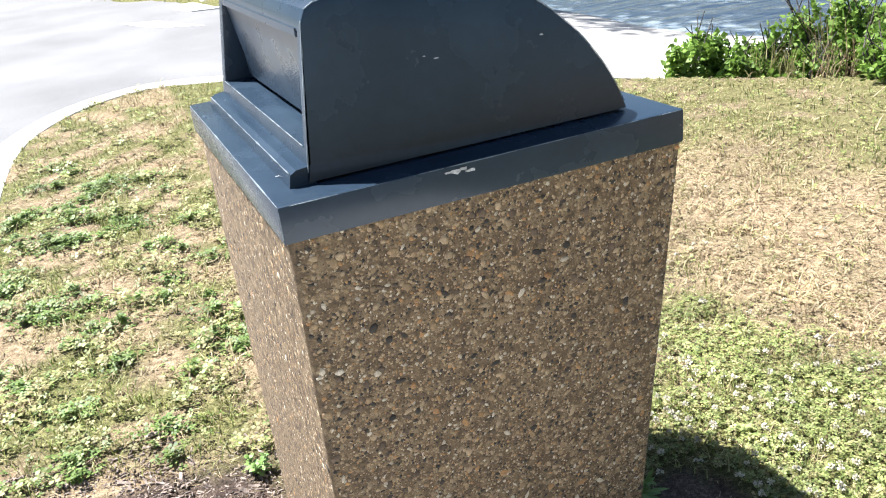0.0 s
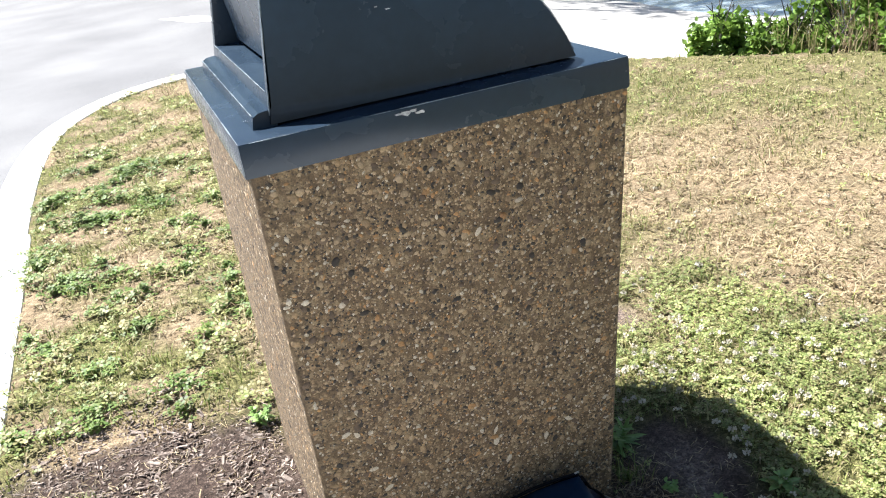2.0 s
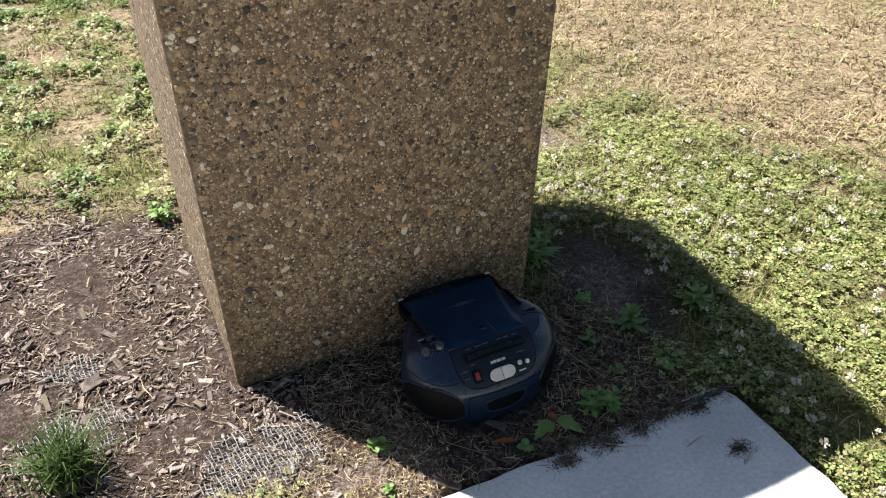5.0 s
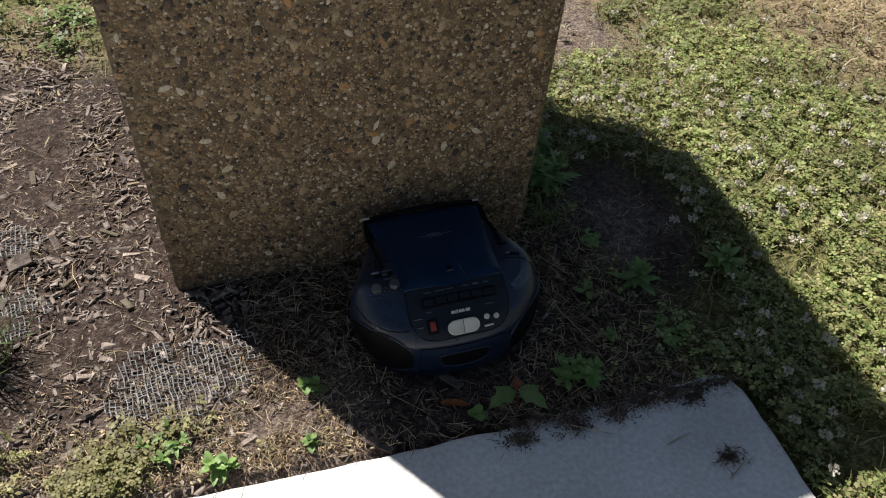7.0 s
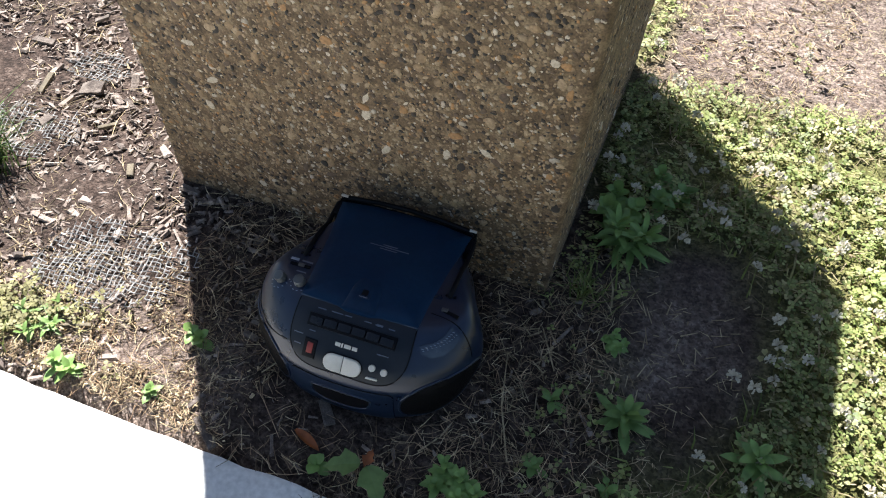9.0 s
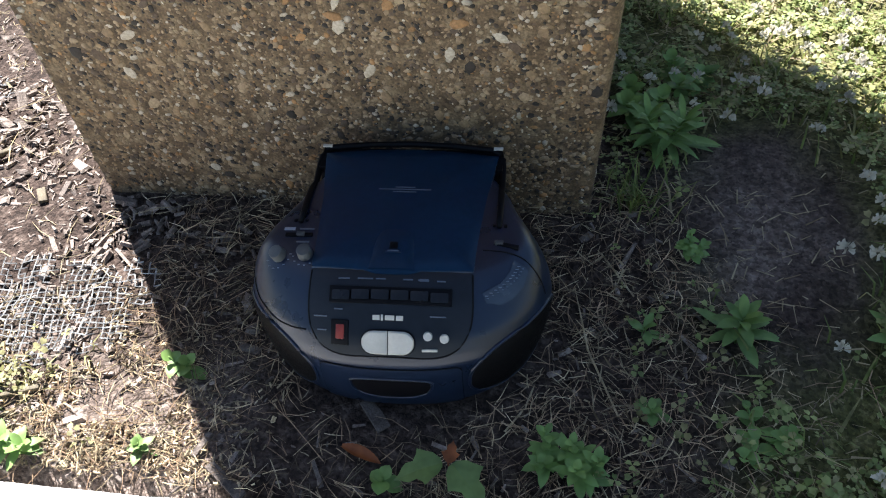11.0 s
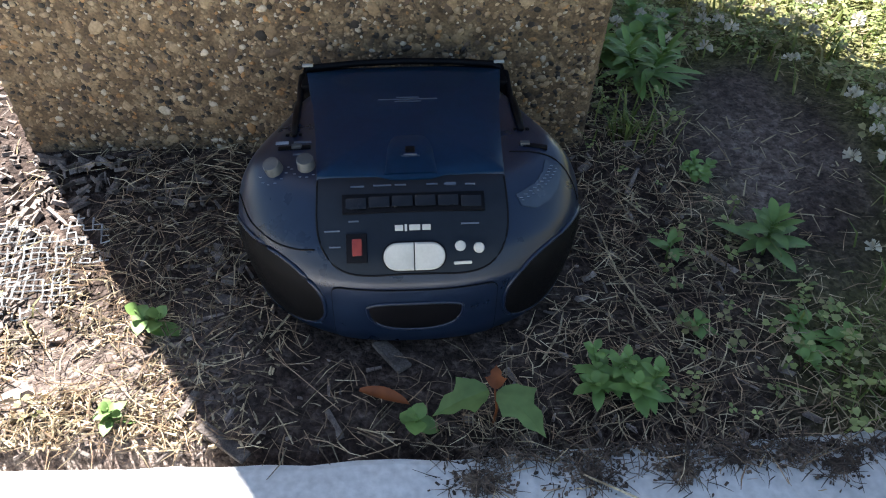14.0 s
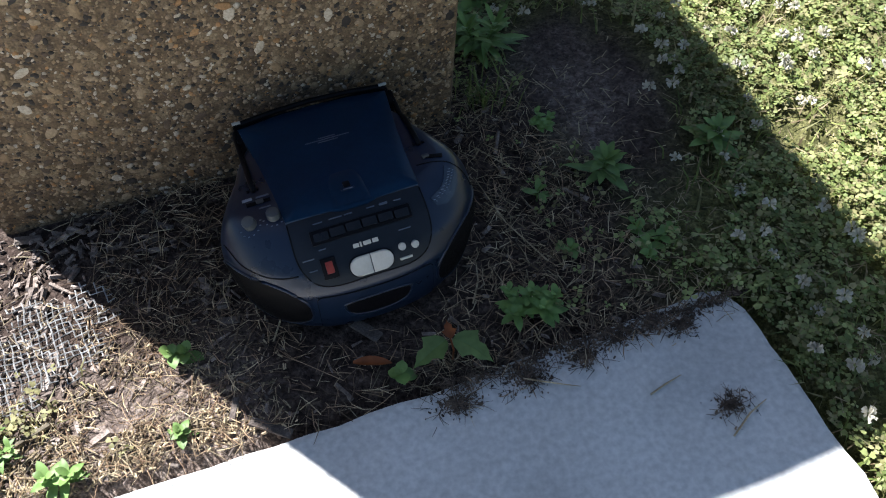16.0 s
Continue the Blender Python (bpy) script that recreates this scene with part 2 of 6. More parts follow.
M_SPEAKER = mat("perforated black grille", [(0.3, (0.0012, 0.0012, 0.0018)), (0.7, (0.0048, 0.0048, 0.0060))], 420, 0.6, 0.4, 700, kind="cells", coords="object", bump_dist=0.0006, spec=0.1)
M_BARK = mat("grey brown bark", [(0.3, (0.022, 0.019, 0.017)), (0.5, (0.05, 0.044, 0.039)), (0.7, (0.10, 0.09, 0.08))], 5, 0.95, 1.0, 18, bump_dist=0.04)
M_TIMBER = mat("weathered timber", [(0.3, (0.150, 0.112, 0.075)), (0.5, (0.225, 0.176, 0.124)), (0.7, (0.300, 0.247, 0.180))], 9, 0.85, 0.4, 40)
M_REDWOOD = mat("dark red stained timber", [(0.3, (0.068, 0.022, 0.019)), (0.7, (0.128, 0.045, 0.034))], 12, 0.8, 0.3, 60)
M_DOCK = mat("grey dock planks", [(0.3, (0.16, 0.155, 0.15)), (0.7, (0.30, 0.29, 0.28))], 6, 0.85, 0.4, 40)
M_CHIP = mat("grey bark mulch", [(0.3, (0.086, 0.063, 0.052)), (0.5, (0.191, 0.151, 0.126)), (0.7, (0.310, 0.256, 0.216))], 60, 0.95, 0.6, 300, random=0.5)
M_SPILL = mat("damp dark soil crumbs", [(0.3, (0.0380, 0.0266, 0.0190)), (0.5, (0.0988, 0.0684, 0.0494)), (0.7, (0.2280, 0.1672, 0.1178))], 60, 0.95, 0.5, 300, random=0.6)
M_STRAW = mat("dry straw", [(0.3, (0.1759, 0.1243, 0.0720)), (0.5, (0.3369, 0.2621, 0.1570)), (0.7, (0.5186, 0.4334, 0.2850))], 45, 0.8, 0.0, random=0.75)
# darker brown version of the straw, mostly for stalks lying in shade
M_STALK = mat("dead stalks browned for shade", [(0.3, (0.1020, 0.0627, 0.0380)), (0.5, (0.2136, 0.1408, 0.0845)), (0.7, (0.3876, 0.2805, 0.1738))], 45, 0.85, 0.0, random=0.8)
M_NET = mat("bleached jute netting", [(0.3, (0.200, 0.196, 0.192)), (0.7, (0.368, 0.364, 0.352))], 90, 0.9, 0.3, 500, random=0.3)
M_GRASS = leaf_mat("green grass", (0.096, 0.135, 0.030), (0.264, 0.290, 0.092))
M_DRY = leaf_mat("dry grass", (0.204, 0.146, 0.082), (0.422, 0.354, 0.218), rough=0.7)
M_TUFT = leaf_mat("dark tuft grass", (0.030, 0.062, 0.014), (0.115, 0.175, 0.045))
M_OLIVE = leaf_mat("fading grass", (0.158, 0.152, 0.053), (0.383, 0.350, 0.172), rough=0.6)
M_CLOVER = leaf_mat("clover leaves", (0.1188, 0.1620, 0.0432), (0.3648, 0.3960, 0.1500))
M_WEED = leaf_mat("weed leaves", (0.1004, 0.1845, 0.0461), (0.2152, 0.3228, 0.0963), random=0.25, glow=0.22)
M_MAPLE = leaf_mat("maple seedling leaves", (0.1170, 0.1859, 0.0585), (0.1560, 0.2288, 0.0728), random=0.2)
M_RUST = leaf_mat("withered leaf", (0.2376, 0.0648, 0.0216), (0.3240, 0.1080, 0.0324))
M_BROAD = leaf_mat("broad lawn weeds", (0.0794, 0.1403, 0.0299), (0.2047, 0.2806, 0.0759), random=0.25)
M_BLOSSOM = leaf_mat("clover blossom", (0.527, 0.484, 0.383), (0.697, 0.663, 0.561), random=0.15)
M_CROWN = leaf_mat("tree leaves", (0.035, 0.07, 0.014), (0.10, 0.15, 0.03))
M_BUSH = leaf_mat("bush leaves", (0.097, 0.184, 0.027), (0.216, 0.324, 0.065))
M_SIGN_RED = mat("sign red", [(0.3, (0.5, 0.03, 0.035)), (0.7, (0.6, 0.05, 0.05))], 20, 0.4, 0.0)
M_SIGN_WHITE = mat("sign white", [(0.3, (0.612, 0.612, 0.612)), (0.7, (0.680, 0.680, 0.680))], 20, 0.4, 0.0)
M_SIGN_BLUE = mat("faded board blue", [(0.3, (0.336, 0.440, 0.496)), (0.7, (0.480, 0.560, 0.592))], 3, 0.6, 0.0)
M_YELLOW = mat("faded yellow board", [(0.3, (0.62, 0.45, 0.08)), (0.7, (0.7, 0.55, 0.14))], 6, 0.6, 0.0)
M_GALV = mat("galvanised steel", [(0.3, (0.3, 0.31, 0.32)), (0.7, (0.45, 0.46, 0.47))], 20, 0.45, 0.1, 80, metal=0.6)
M_SHORE = mat("far wooded shore", [(0.3, (0.07, 0.10, 0.10)), (0.7, (0.14, 0.18, 0.17))], 0.08, 1.0, 0.0)


# ---------------------------------------------------------------- building helpers
def finish(ob, smooth=None):
    if smooth is not None:
        for p in ob.data.polygons:
            p.use_smooth = True
        if smooth < 3:
            ob.data.set_sharp_from_angle(angle=smooth)
    return ob


def pymesh(name, verts, faces, material, parent=None, label="", smooth=None):
    me = bpy.data.meshes.new(name)
    me.from_pydata([tuple(v) for v in verts], [], [tuple(f) for f in faces])
    me.materials.append(material)
    me.update()
    ob = new(name, me)
    if parent is not None:
        ob.parent = parent
    if label:
        ob["label"] = label
    return finish(ob, smooth)


def part(name, bm, material, parent, label="", smooth=None):
    me = bpy.data.meshes.new(name)
    bm.to_mesh(me)
    bm.free()
    me.materials.append(material)
    ob = new(name, me)
    if parent is not None:
        ob.parent = parent
    if label:
        ob["label"] = label
    return finish(ob, smooth)


def thing(name, at, label, category, group="", rz=0.0):
    ob = new(name)
    ob.empty_display_size = 0.05
    ob.matrix_basis = pose(*at, 0, 0, rz)
    return tagged(ob, label, category, group)


def box_bm(x0, x1, y0, y1, z0, z1, bevel=0.0, bm=None, seg=2):
    own = bmesh.new()
    bmesh.ops.create_cube(own, size=1)
    for v in own.verts:
        v.co = Vector((x0 + (v.co.x + 0.5) * (x1 - x0), y0 + (v.co.y + 0.5) * (y1 - y0), z0 + (v.co.z + 0.5) * (z1 - z0)))
    if bevel:
        bmesh.ops.bevel(own, geom=own.edges[:], offset=bevel, segments=seg, affect="EDGES", profile=0.6)
    if bm is None:
        return own
    tmp = bpy.data.meshes.new("tmp")
    own.to_mesh(tmp)
    own.free()
    bm.from_mesh(tmp)
    bpy.data.meshes.remove(tmp)
    return bm


def tube(points, radii, sides=8):
    """Vertices and faces of a round tapered stem along points."""
    vs, fs = [], []
    n = len(points)
    pts = [Vector(p) for p in points]
    for i, p in enumerate(pts):
        d = (pts[min(i + 1, n - 1)] - pts[max(i - 1, 0)]).normalized()
        a = d.orthogonal().normalized()
        b = d.cross(a)
        for k in range(sides):
            w = 2 * math.pi * k / sides
            vs.append(p + radii[i] * (a * math.cos(w) + b * math.sin(w)))
    for i in range(n - 1):
        for k in range(sides):
            j = (k + 1) % sides
            fs.append((i * sides + k, i * sides + j, (i + 1) * sides + j, (i + 1) * sides + k))
    fs.append(tuple(range(sides))[::-1])
    fs.append(tuple(range((n - 1) * sides, n * sides)))
    return vs, fs


class Bag:
    """Collects loose pieces into one mesh."""

    def __init__(self):
        self.v, self.f = [], []

    def add(self, vs, fs):
        o = len(self.v)
        self.v.extend(vs)
        self.f.extend([tuple(i + o for i in f) for f in fs])

    def make(self, name, material, parent=None, label="", smooth=None):
        return pymesh(name, self.v, self.f, material, parent, label, smooth)


def cylinder_bm(r1, r2, z0, z1, seg=24, bevel=0.0):
    bm = bmesh.new()
    bmesh.ops.create_cone(bm, cap_ends=True, segments=seg, radius1=r1, radius2=r2, depth=z1 - z0)
    bmesh.ops.translate(bm, verts=bm.verts, vec=(0, 0, (z0 + z1) / 2))
    if bevel:
        ed = [e for e in bm.edges if abs(e.verts[0].co.z - e.verts[1].co.z) < 1e-6]
        bmesh.ops.bevel(bm, geom=ed, offset=bevel, segments=2, affect="EDGES", profile=0.6)
    return bm


def lumpy(bm, amount, scale):
    for v in bm.verts:
        v.co += Vector(noise.noise_vector(v.co * scale)) * amount
    return bm


# ---------------------------------------------------------------- plan
LAWN = [(-0.975, -9), (-0.975, 2.07), (-1.0, 2.9), (-0.985, 4.32), (-0.87, 5.4), (-0.61, 6.1), (-0.21, 6.62), (0.35, 6.86),
        (0.95, 6.6), (1.8, 5.95), (3.26, 4.05), (3.75, 3.5), (5.0, 2.2), (8.0, 0.0), (14, -9)]
MOUND = [(-40, 33), (-3.4, 31.2), (-1.4, 28), (-0.87, 21.6), (0.5, 17.4), (1.5, 15.2), (2.0, 13.2), (3.0, 11.6), (4.4, 10.6),
         (5.5, 12.4), (7.2, 16), (8.5, 24), (10, 36), (6, 44), (-40, 50)]
LAKE = [(30, -14), (16, -6), (9.5, 1.6), (6.8, 4.6), (6.0, 6.4), (6.05, 8), (5.95, 9.5), (5.5, 11.9), (6.9, 14.5), (9, 21), (11, 36),
        (7, 46), (-10, 49), (-60, 58), (-400, 60), (-400, 900), (900, 900), (900, -14)]
WATER_Z = -0.35
ROAD_Z = -0.13


def smooth_line(pts, n=8):
    out = []
    P = [Vector((*p, 0)) for p in pts]
    for i in range(len(P) - 1):
        a, b, c, d = P[max(i - 1, 0)], P[i], P[i + 1], P[min(i + 2, len(P) - 1)]
        for k in range(n):
            t = k / n
            out.append(0.5 * ((2 * b) + (c - a) * t + (2 * a - 5 * b + 4 * c - d) * t * t + (3 * b - a - 3 * c + d) * t ** 3))
    out.append(P[-1])
    return [(p.x, p.y) for p in out]


def inside_dist(poly, X, Y):
    """Signed distance to a polygon: positive inside."""
    X, Y = np.asarray(X, float), np.asarray(Y, float)
    d = np.full(X.shape, 1e9)
    ins = np.zeros(X.shape, bool)
    for (x0, y0), (x1, y1) in zip(poly, poly[1:] + poly[:1]):
        ex, ey = x1 - x0, y1 - y0
        t = np.clip(((X - x0) * ex + (Y - y0) * ey) / (ex * ex + ey * ey + 1e-12), 0, 1)
        d = np.minimum(d, np.hypot(X - x0 - t * ex, Y - y0 - t * ey))
        cross = (y0 > Y) != (y1 > Y)
        ins ^= cross & (X < ex * (Y - y0) / (ey if abs(ey) > 1e-12 else 1e-12) + x0)
    return np.where(ins, d, -d)


LAWN_S = smooth_line(LAWN)
MOUND_S = smooth_line(MOUND, 4)
LAKE_S = smooth_line(LAKE[:13], 4) + LAKE[13:]


def fbm(X, Y, scale, seed=0.0):
    X, Y = np.asarray(X, float), np.asarray(Y, float)
    flat = np.array([noise.fractal(Vector((x * scale, y * scale, seed)), 1.0, 2.0, 4) for x, y in zip(X.ravel(), Y.ravel())])
    return flat.reshape(X.shape)


def height(X, Y):
    X, Y = np.asarray(X, float), np.asarray(Y, float)
    lawn = inside_dist(LAWN_S, X, Y)
    h = np.where(lawn > 0.09, 0.0, -0.22)
    h = h + np.where(lawn > 0.09, 0.075 * np.minimum(0, np.maximum(Y, -1.0)), 0)
    slab = (X > -2.6) & (X < 0.93) & (Y < -0.44)
    h = np.where(slab, h - 0.07, h)
    mound = inside_dist(MOUND_S, X, Y)
    h = np.where(mound > 0, -0.16 + 0.75 * (1 - np.exp(-np.maximum(mound, 0) / 3.0)), h)
    lake = inside_dist(LAKE_S, X, Y)
    bank = np.clip((lake + 2.2) / 2.2, 0, 1)
    h = np.where(lake > -2.2, h * (1 - bank) + (-0.40) * bank, h)
    return np.where(lake > 0, -0.40 - np.minimum(lake, 3) * 0.4, h)


def green_mask(X, Y):
    """How much of the ground is green, dry and bare, by place."""
    X, Y = np.asarray(X, float), np.asarray(Y, float)
    n1 = fbm(X, Y, 1.1, 3.0)
    n2 = fbm(X, Y, 3.2, 9.0)
    n3 = fbm(X, Y, 6.5, 5.0)
    # bare soil and mulch round the bin
    dx, dy = (X + 0.42) / 0.62, (Y - 0.25) / 0.80
    mulch = 1.15 - np.sqrt(dx * dx + dy * dy) + 0.18 * n2
    front = np.minimum(np.minimum(X + 0.9, 0.89 - X) * 3, np.minimum(Y + 0.75, 0.30 - Y) * 3) + 0.2 * n2
    patch = 1.0 - np.hypot((X - 0.88) / 0.15, (Y + 0.0) / 0.26) + 0.25 * n2
    side = np.minimum(0.34 - np.abs(X - 0.97), 0.34 - np.abs(Y - 0.88)) * 3.5 + 0.4 * n2 - 0.05
    bare = np.clip(np.maximum.reduce([mulch, front, patch, side]) * 3, 0, 1)
    bare = np.maximum(bare, np.clip((n2 + n3 * 0.7 - 0.10) * 3.5, 0, 0.95) * (X < 0.1) * (Y > 0.6))
    bare = np.maximum(bare, np.clip((n2 + n3 * 0.8 - 0.35) * 3, 0, 0.6) * (X > 1.2))
    # the lawn on the sunny side has dried out
    dry = np.clip((X - 1.15 + 0.55 * n1 + 0.25 * n2 - np.maximum(0, 0.9 - Y) * 0.75) * 1.6, 0, 1) * np.clip((5.35 - X - Y) * 0.9 + 0.9 * n1 + 0.4 * n2, 0.15, 1)
    dry = np.maximum(dry, np.clip(0.36 + 1.6 * n1 + 2.4 * n2, 0, 0.93) * (X < 0.45) * (Y > 0.5))
    mound = inside_dist(MOUND_S, X, Y) > 0
    bare, dry = np.where(mound, 0, bare), np.where(mound, np.clip(n1 * 0.3, 0, 0.2), dry)
    return bare, dry * (1 - bare)


def dust_sun_mask(X, Y):
    """Where trodden soil has dried pale and dusty, and a strip paled to stand for sunlight."""
    mott = fbm(X, Y, 9.0, 17.0)
    patch = 1.0 - np.hypot((X - 0.885) / 0.115, (Y - 0.0) / 0.18) + 0.7 * mott
    side = np.minimum(0.36 - np.abs(X - 0.97), 0.36 - np.abs(Y - 0.88)) * 4
    # paler soil colour painted in to brighten the sunlit ground by the slab
    strip = 0.9 * np.clip((-0.22 - Y) * 8, 0, 1) * (X < 0.3) * (X > -1)
    return np.clip(np.maximum.reduce([patch * 1.0, side, strip, 0 * X]), 0, 1)


# ---------------------------------------------------------------- ground, road, water
def spaced(lo, hi, fine0, fine1, step, grow=1.35):
    xs = list(np.arange(fine0, fine1 + 1e-6, step))
    s, x = step, fine1
    while x < hi:
        s *= grow
        x += s
        xs.append(min(x, hi))
    s, x = step, fine0
    while x > lo:
        s *= grow
        x -= s
        xs.insert(0, max(x, lo))
    return np.array(xs)


gx = spaced(-900, 900, -1.3, 6.2, 0.06, 1.16)
gy = spaced(-300, 900, -1.6, 7.4, 0.06, 1.16)
GX, GY = np.meshgrid(gx, gy)
GH = height(GX, GY)
near = (GX > -2) & (GX < 7) & (GY > -2) & (GY < 9)
bumps = np.zeros_like(GH)
bumps[near] = fbm(GX[near], GY[near], 5.0, 1.0) * 0.010 + fbm(GX[near], GY[near], 16.0, 2.0) * 0.006
wide = (~near) & (np.hypot(GX, GY) < 60)
bumps[wide] = fbm(GX[wide], GY[wide], 0.6, 1.0) * 0.05
GH = GH + bumps * (GH > -0.2)
GB, GD = green_mask(GX, GY)
W = len(gx)
verts = np.stack([GX, GY, GH], -1).reshape(-1, 3)
ii = (np.arange(len(gy) - 1)[:, None] * W + np.arange(W - 1)).ravel()
ground = pymesh("ground", verts.tolist(), np.stack([ii, ii + 1, ii + W + 1, ii + W], -1).tolist(), M_GROUND, smooth=4)
tagged(ground, "brown soil and thin thatch of a worn lakeside lawn", "ground", kind="structure")
cover = ground.data.color_attributes.new("cover", "FLOAT_COLOR", "POINT")
pale = np.where((GX < 0.1) & (GY > 0.9) | (GX > 1.2), GB, 0.0)
cols = np.stack([1 - GB, np.maximum(GD, pale), dust_sun_mask(GX, GY), np.ones_like(GB)], -1).reshape(-1)
cover.data.foreach_set("color", cols.astype(np.float32))

road = pymesh("road", [(-60, -30, ROAD_Z), (2.2, -30, ROAD_Z), (2.2, 34, ROAD_Z), (-60, 34, ROAD_Z)], [(0, 1, 2, 3)], M_ASPHALT)
tagged(road, "sun-bleached grey asphalt road curving past the lawn", "road", kind="structure")

ramp_outline = [(1.75, 6.75), (2.4, 5.85), (3.3, 4.6), (4.2, 3.6), (5.6, 3.4), (7.2, 4.4), (7.0, 7), (7.0, 9.5), (6.4, 11.6), (4.9, 11.2),
                (3.7, 11.1), (3.1, 11.4), (2.6, 11.2), (2.35, 10.2), (2.1, 8.6)]
ro = smooth_line(ramp_outline + ramp_outline[:1], 5)[:-1]
bm = bmesh.new()
N_R = 24
cx, cy = 4.2, 7.2
rings = []
for k in range(1, N_R + 1):
    f = k / N_R
    ring = []
    for x, y in ro:
        px_, py_ = cx + (x - cx) * f, cy + (y - cy) * f
        lk = float(inside_dist(LAKE_S, np.array([px_]), np.array([py_]))[0])
        z = ROAD_Z + 0.012 - 0.26 * min(1, max(0, (lk + 2.8) / 2.8)) ** 1.3 - max(0, lk) * 0.2
        ring.append(bm.verts.new((px_, py_, z)))
    rings.append(ring)
mid = bm.verts.new((cx, cy, ROAD_Z - 0.05))
n = len(ro)
for i in range(n):
    bm.faces.new((mid, rings[0][i], rings[0][(i + 1) % n]))
    for a, b in zip(rings, rings[1:]):
        bm.faces.new((a[i], b[i], b[(i + 1) % n], a[(i + 1) % n]))
ramp = part("boat_ramp", bm, M_RAMP, None, smooth=4)
tagged(ramp, "pale concrete boat ramp running down into the lake", "boat ramp", kind="structure")

lake_poly = [(x, y, WATER_Z) for x, y in [(4, -60), (4, 12), (5.6, 20), (6, 40), (-60, 44), (-900, 60), (-900, 900), (900, 900), (900, -60)]]
water = pymesh("water", lake_poly, [tuple(range(len(lake_poly)))], M_WATER)
tagged(water, "calm bright blue-grey lake with fine ripples", "lake", kind="structure")

# kerb of cast lengths, with a joint now and then
kerb = thing("kerb", (0, 0, 0), "white concrete kerb curving round the lawn", "kerb")
kerb["kind"] = "structure"
kl = [p for p in smooth_line(LAWN[:11], 10) if p[1] > -7]
acc, start = 0.0, 0
pieces, cur = [], [kl[0]]
for a, b in zip(kl, kl[1:]):
    acc += math.dist(a, b)
    cur.append(b)
    if acc > 1.55:
        pieces.append(cur)
        cur, acc = [b], 0.0
pieces.append(cur)
KP = [(-0.065, -0.25), (-0.05, -0.02), (-0.038, 0.005), (-0.02, 0.014), (0.165, 0.016), (0.18, 0.006), (0.19, -0.02), (0.19, -0.25)]
for pc in pieces:
    if len(pc) < 2:
        continue
    vs, fs = [], []
    for i, p in enumerate(pc):
        a, b = pc[max(i - 1, 0)], pc[min(i + 1, len(pc) - 1)]
        d = Vector((b[0] - a[0], b[1] - a[1])).normalized()
        nrm = Vector((d.y, -d.x))
        e = 0.004 if i == 0 else (-0.004 if i == len(pc) - 1 else 0)
        for w, z in KP:
            vs.append((p[0] + nrm.x * w + d.x * e, p[1] + nrm.y * w + d.y * e, z))
    m_ = len(KP)
    for i in range(len(pc) - 1):
        for k in range(m_ - 1):
            fs.append((i * m_ + k, i * m_ + k + 1, (i + 1) * m_ + k + 1, (i + 1) * m_ + k))
    fs += [tuple(range(m_)), tuple(range((len(pc) - 1) * m_, len(pc) * m_))[::-1]]
    pymesh("kerb_stone", vs, fs, M_CONC, kerb)

# white lozenge painted on the road
mk = pymesh("road_marking", [(x, y, ROAD_Z + 0.004) for x, y in [(0.58, 13.1), (0.98, 11.9), (1.6, 11.3), (1.12, 12.7)]], [(0, 1, 2, 3)], M_LINE)
tagged(mk, "worn white lozenge painted on the asphalt", "road marking", kind="structure")

# concrete slab in front of the bin
bm = box_bm(-2.6, 0.915, -3.2, -0.415, -0.14, -0.024, 0.008)
bmesh.ops.subdivide_edges(bm, edges=[e for e in bm.edges if e.calc_length() > 1], cuts=90, use_grid_fill=True)
for v in bm.verts:
    if v.co.z > -0.05:
        if v.co.y > -0.45:
            v.co.y += 0.007 * noise.noise(Vector((v.co.x * 13, 0, 1))) + 0.006 - 0.026 * min(1, max(0, (0.90 - v.co.x) / 0.5))
        if v.co.x > 0.88:
            v.co.x += 0.009 * noise.noise(Vector((v.co.y * 15, 3, 1)))
        if v.co.x > 0.86 and v.co.y > -0.47:
            v.co.x -= 0.5 * max(0, v.co.x - 0.88) * max(0, v.co.y + 0.455) / 0.05
            v.co.y -= 0.5 * max(0, v.co.y + 0.44) * max(0, v.co.x - 0.87) / 0.05
slab = part("pavement", bm, M_CONC, None)
tagged(slab, "pale brushed concrete slab edged by dirt", "concrete slab", kind="structure")

# ---------------------------------------------------------------- litter bin
BIN_B = [(0.0, 0.0), (0.664, 0.0), (0.664, 0.655), (0.0, 0.655)]
BIN_T = [(-0.008, -0.106), (0.702, -0.106), (0.702, 0.674), (-0.008, 0.674)]
BIN_H = 1.012


def bin_point(u, v, side):
    """A point of the bin's wall: u along the side, v up; side 0 front, 1 right, 2 back, 3 left. And its outward normal."""
    a0, b0 = Vector((*BIN_B[side], -0.06)), Vector((*BIN_B[(side + 1) % 4], -0.06))
    a1, b1 = Vector((*BIN_T[side], BIN_H)), Vector((*BIN_T[(side + 1) % 4], BIN_H))
    p = (a0.lerp(b0, u)).lerp(a1.lerp(b1, u), v)
    return p, (b0 - a0).cross(a1 - a0).normalized()


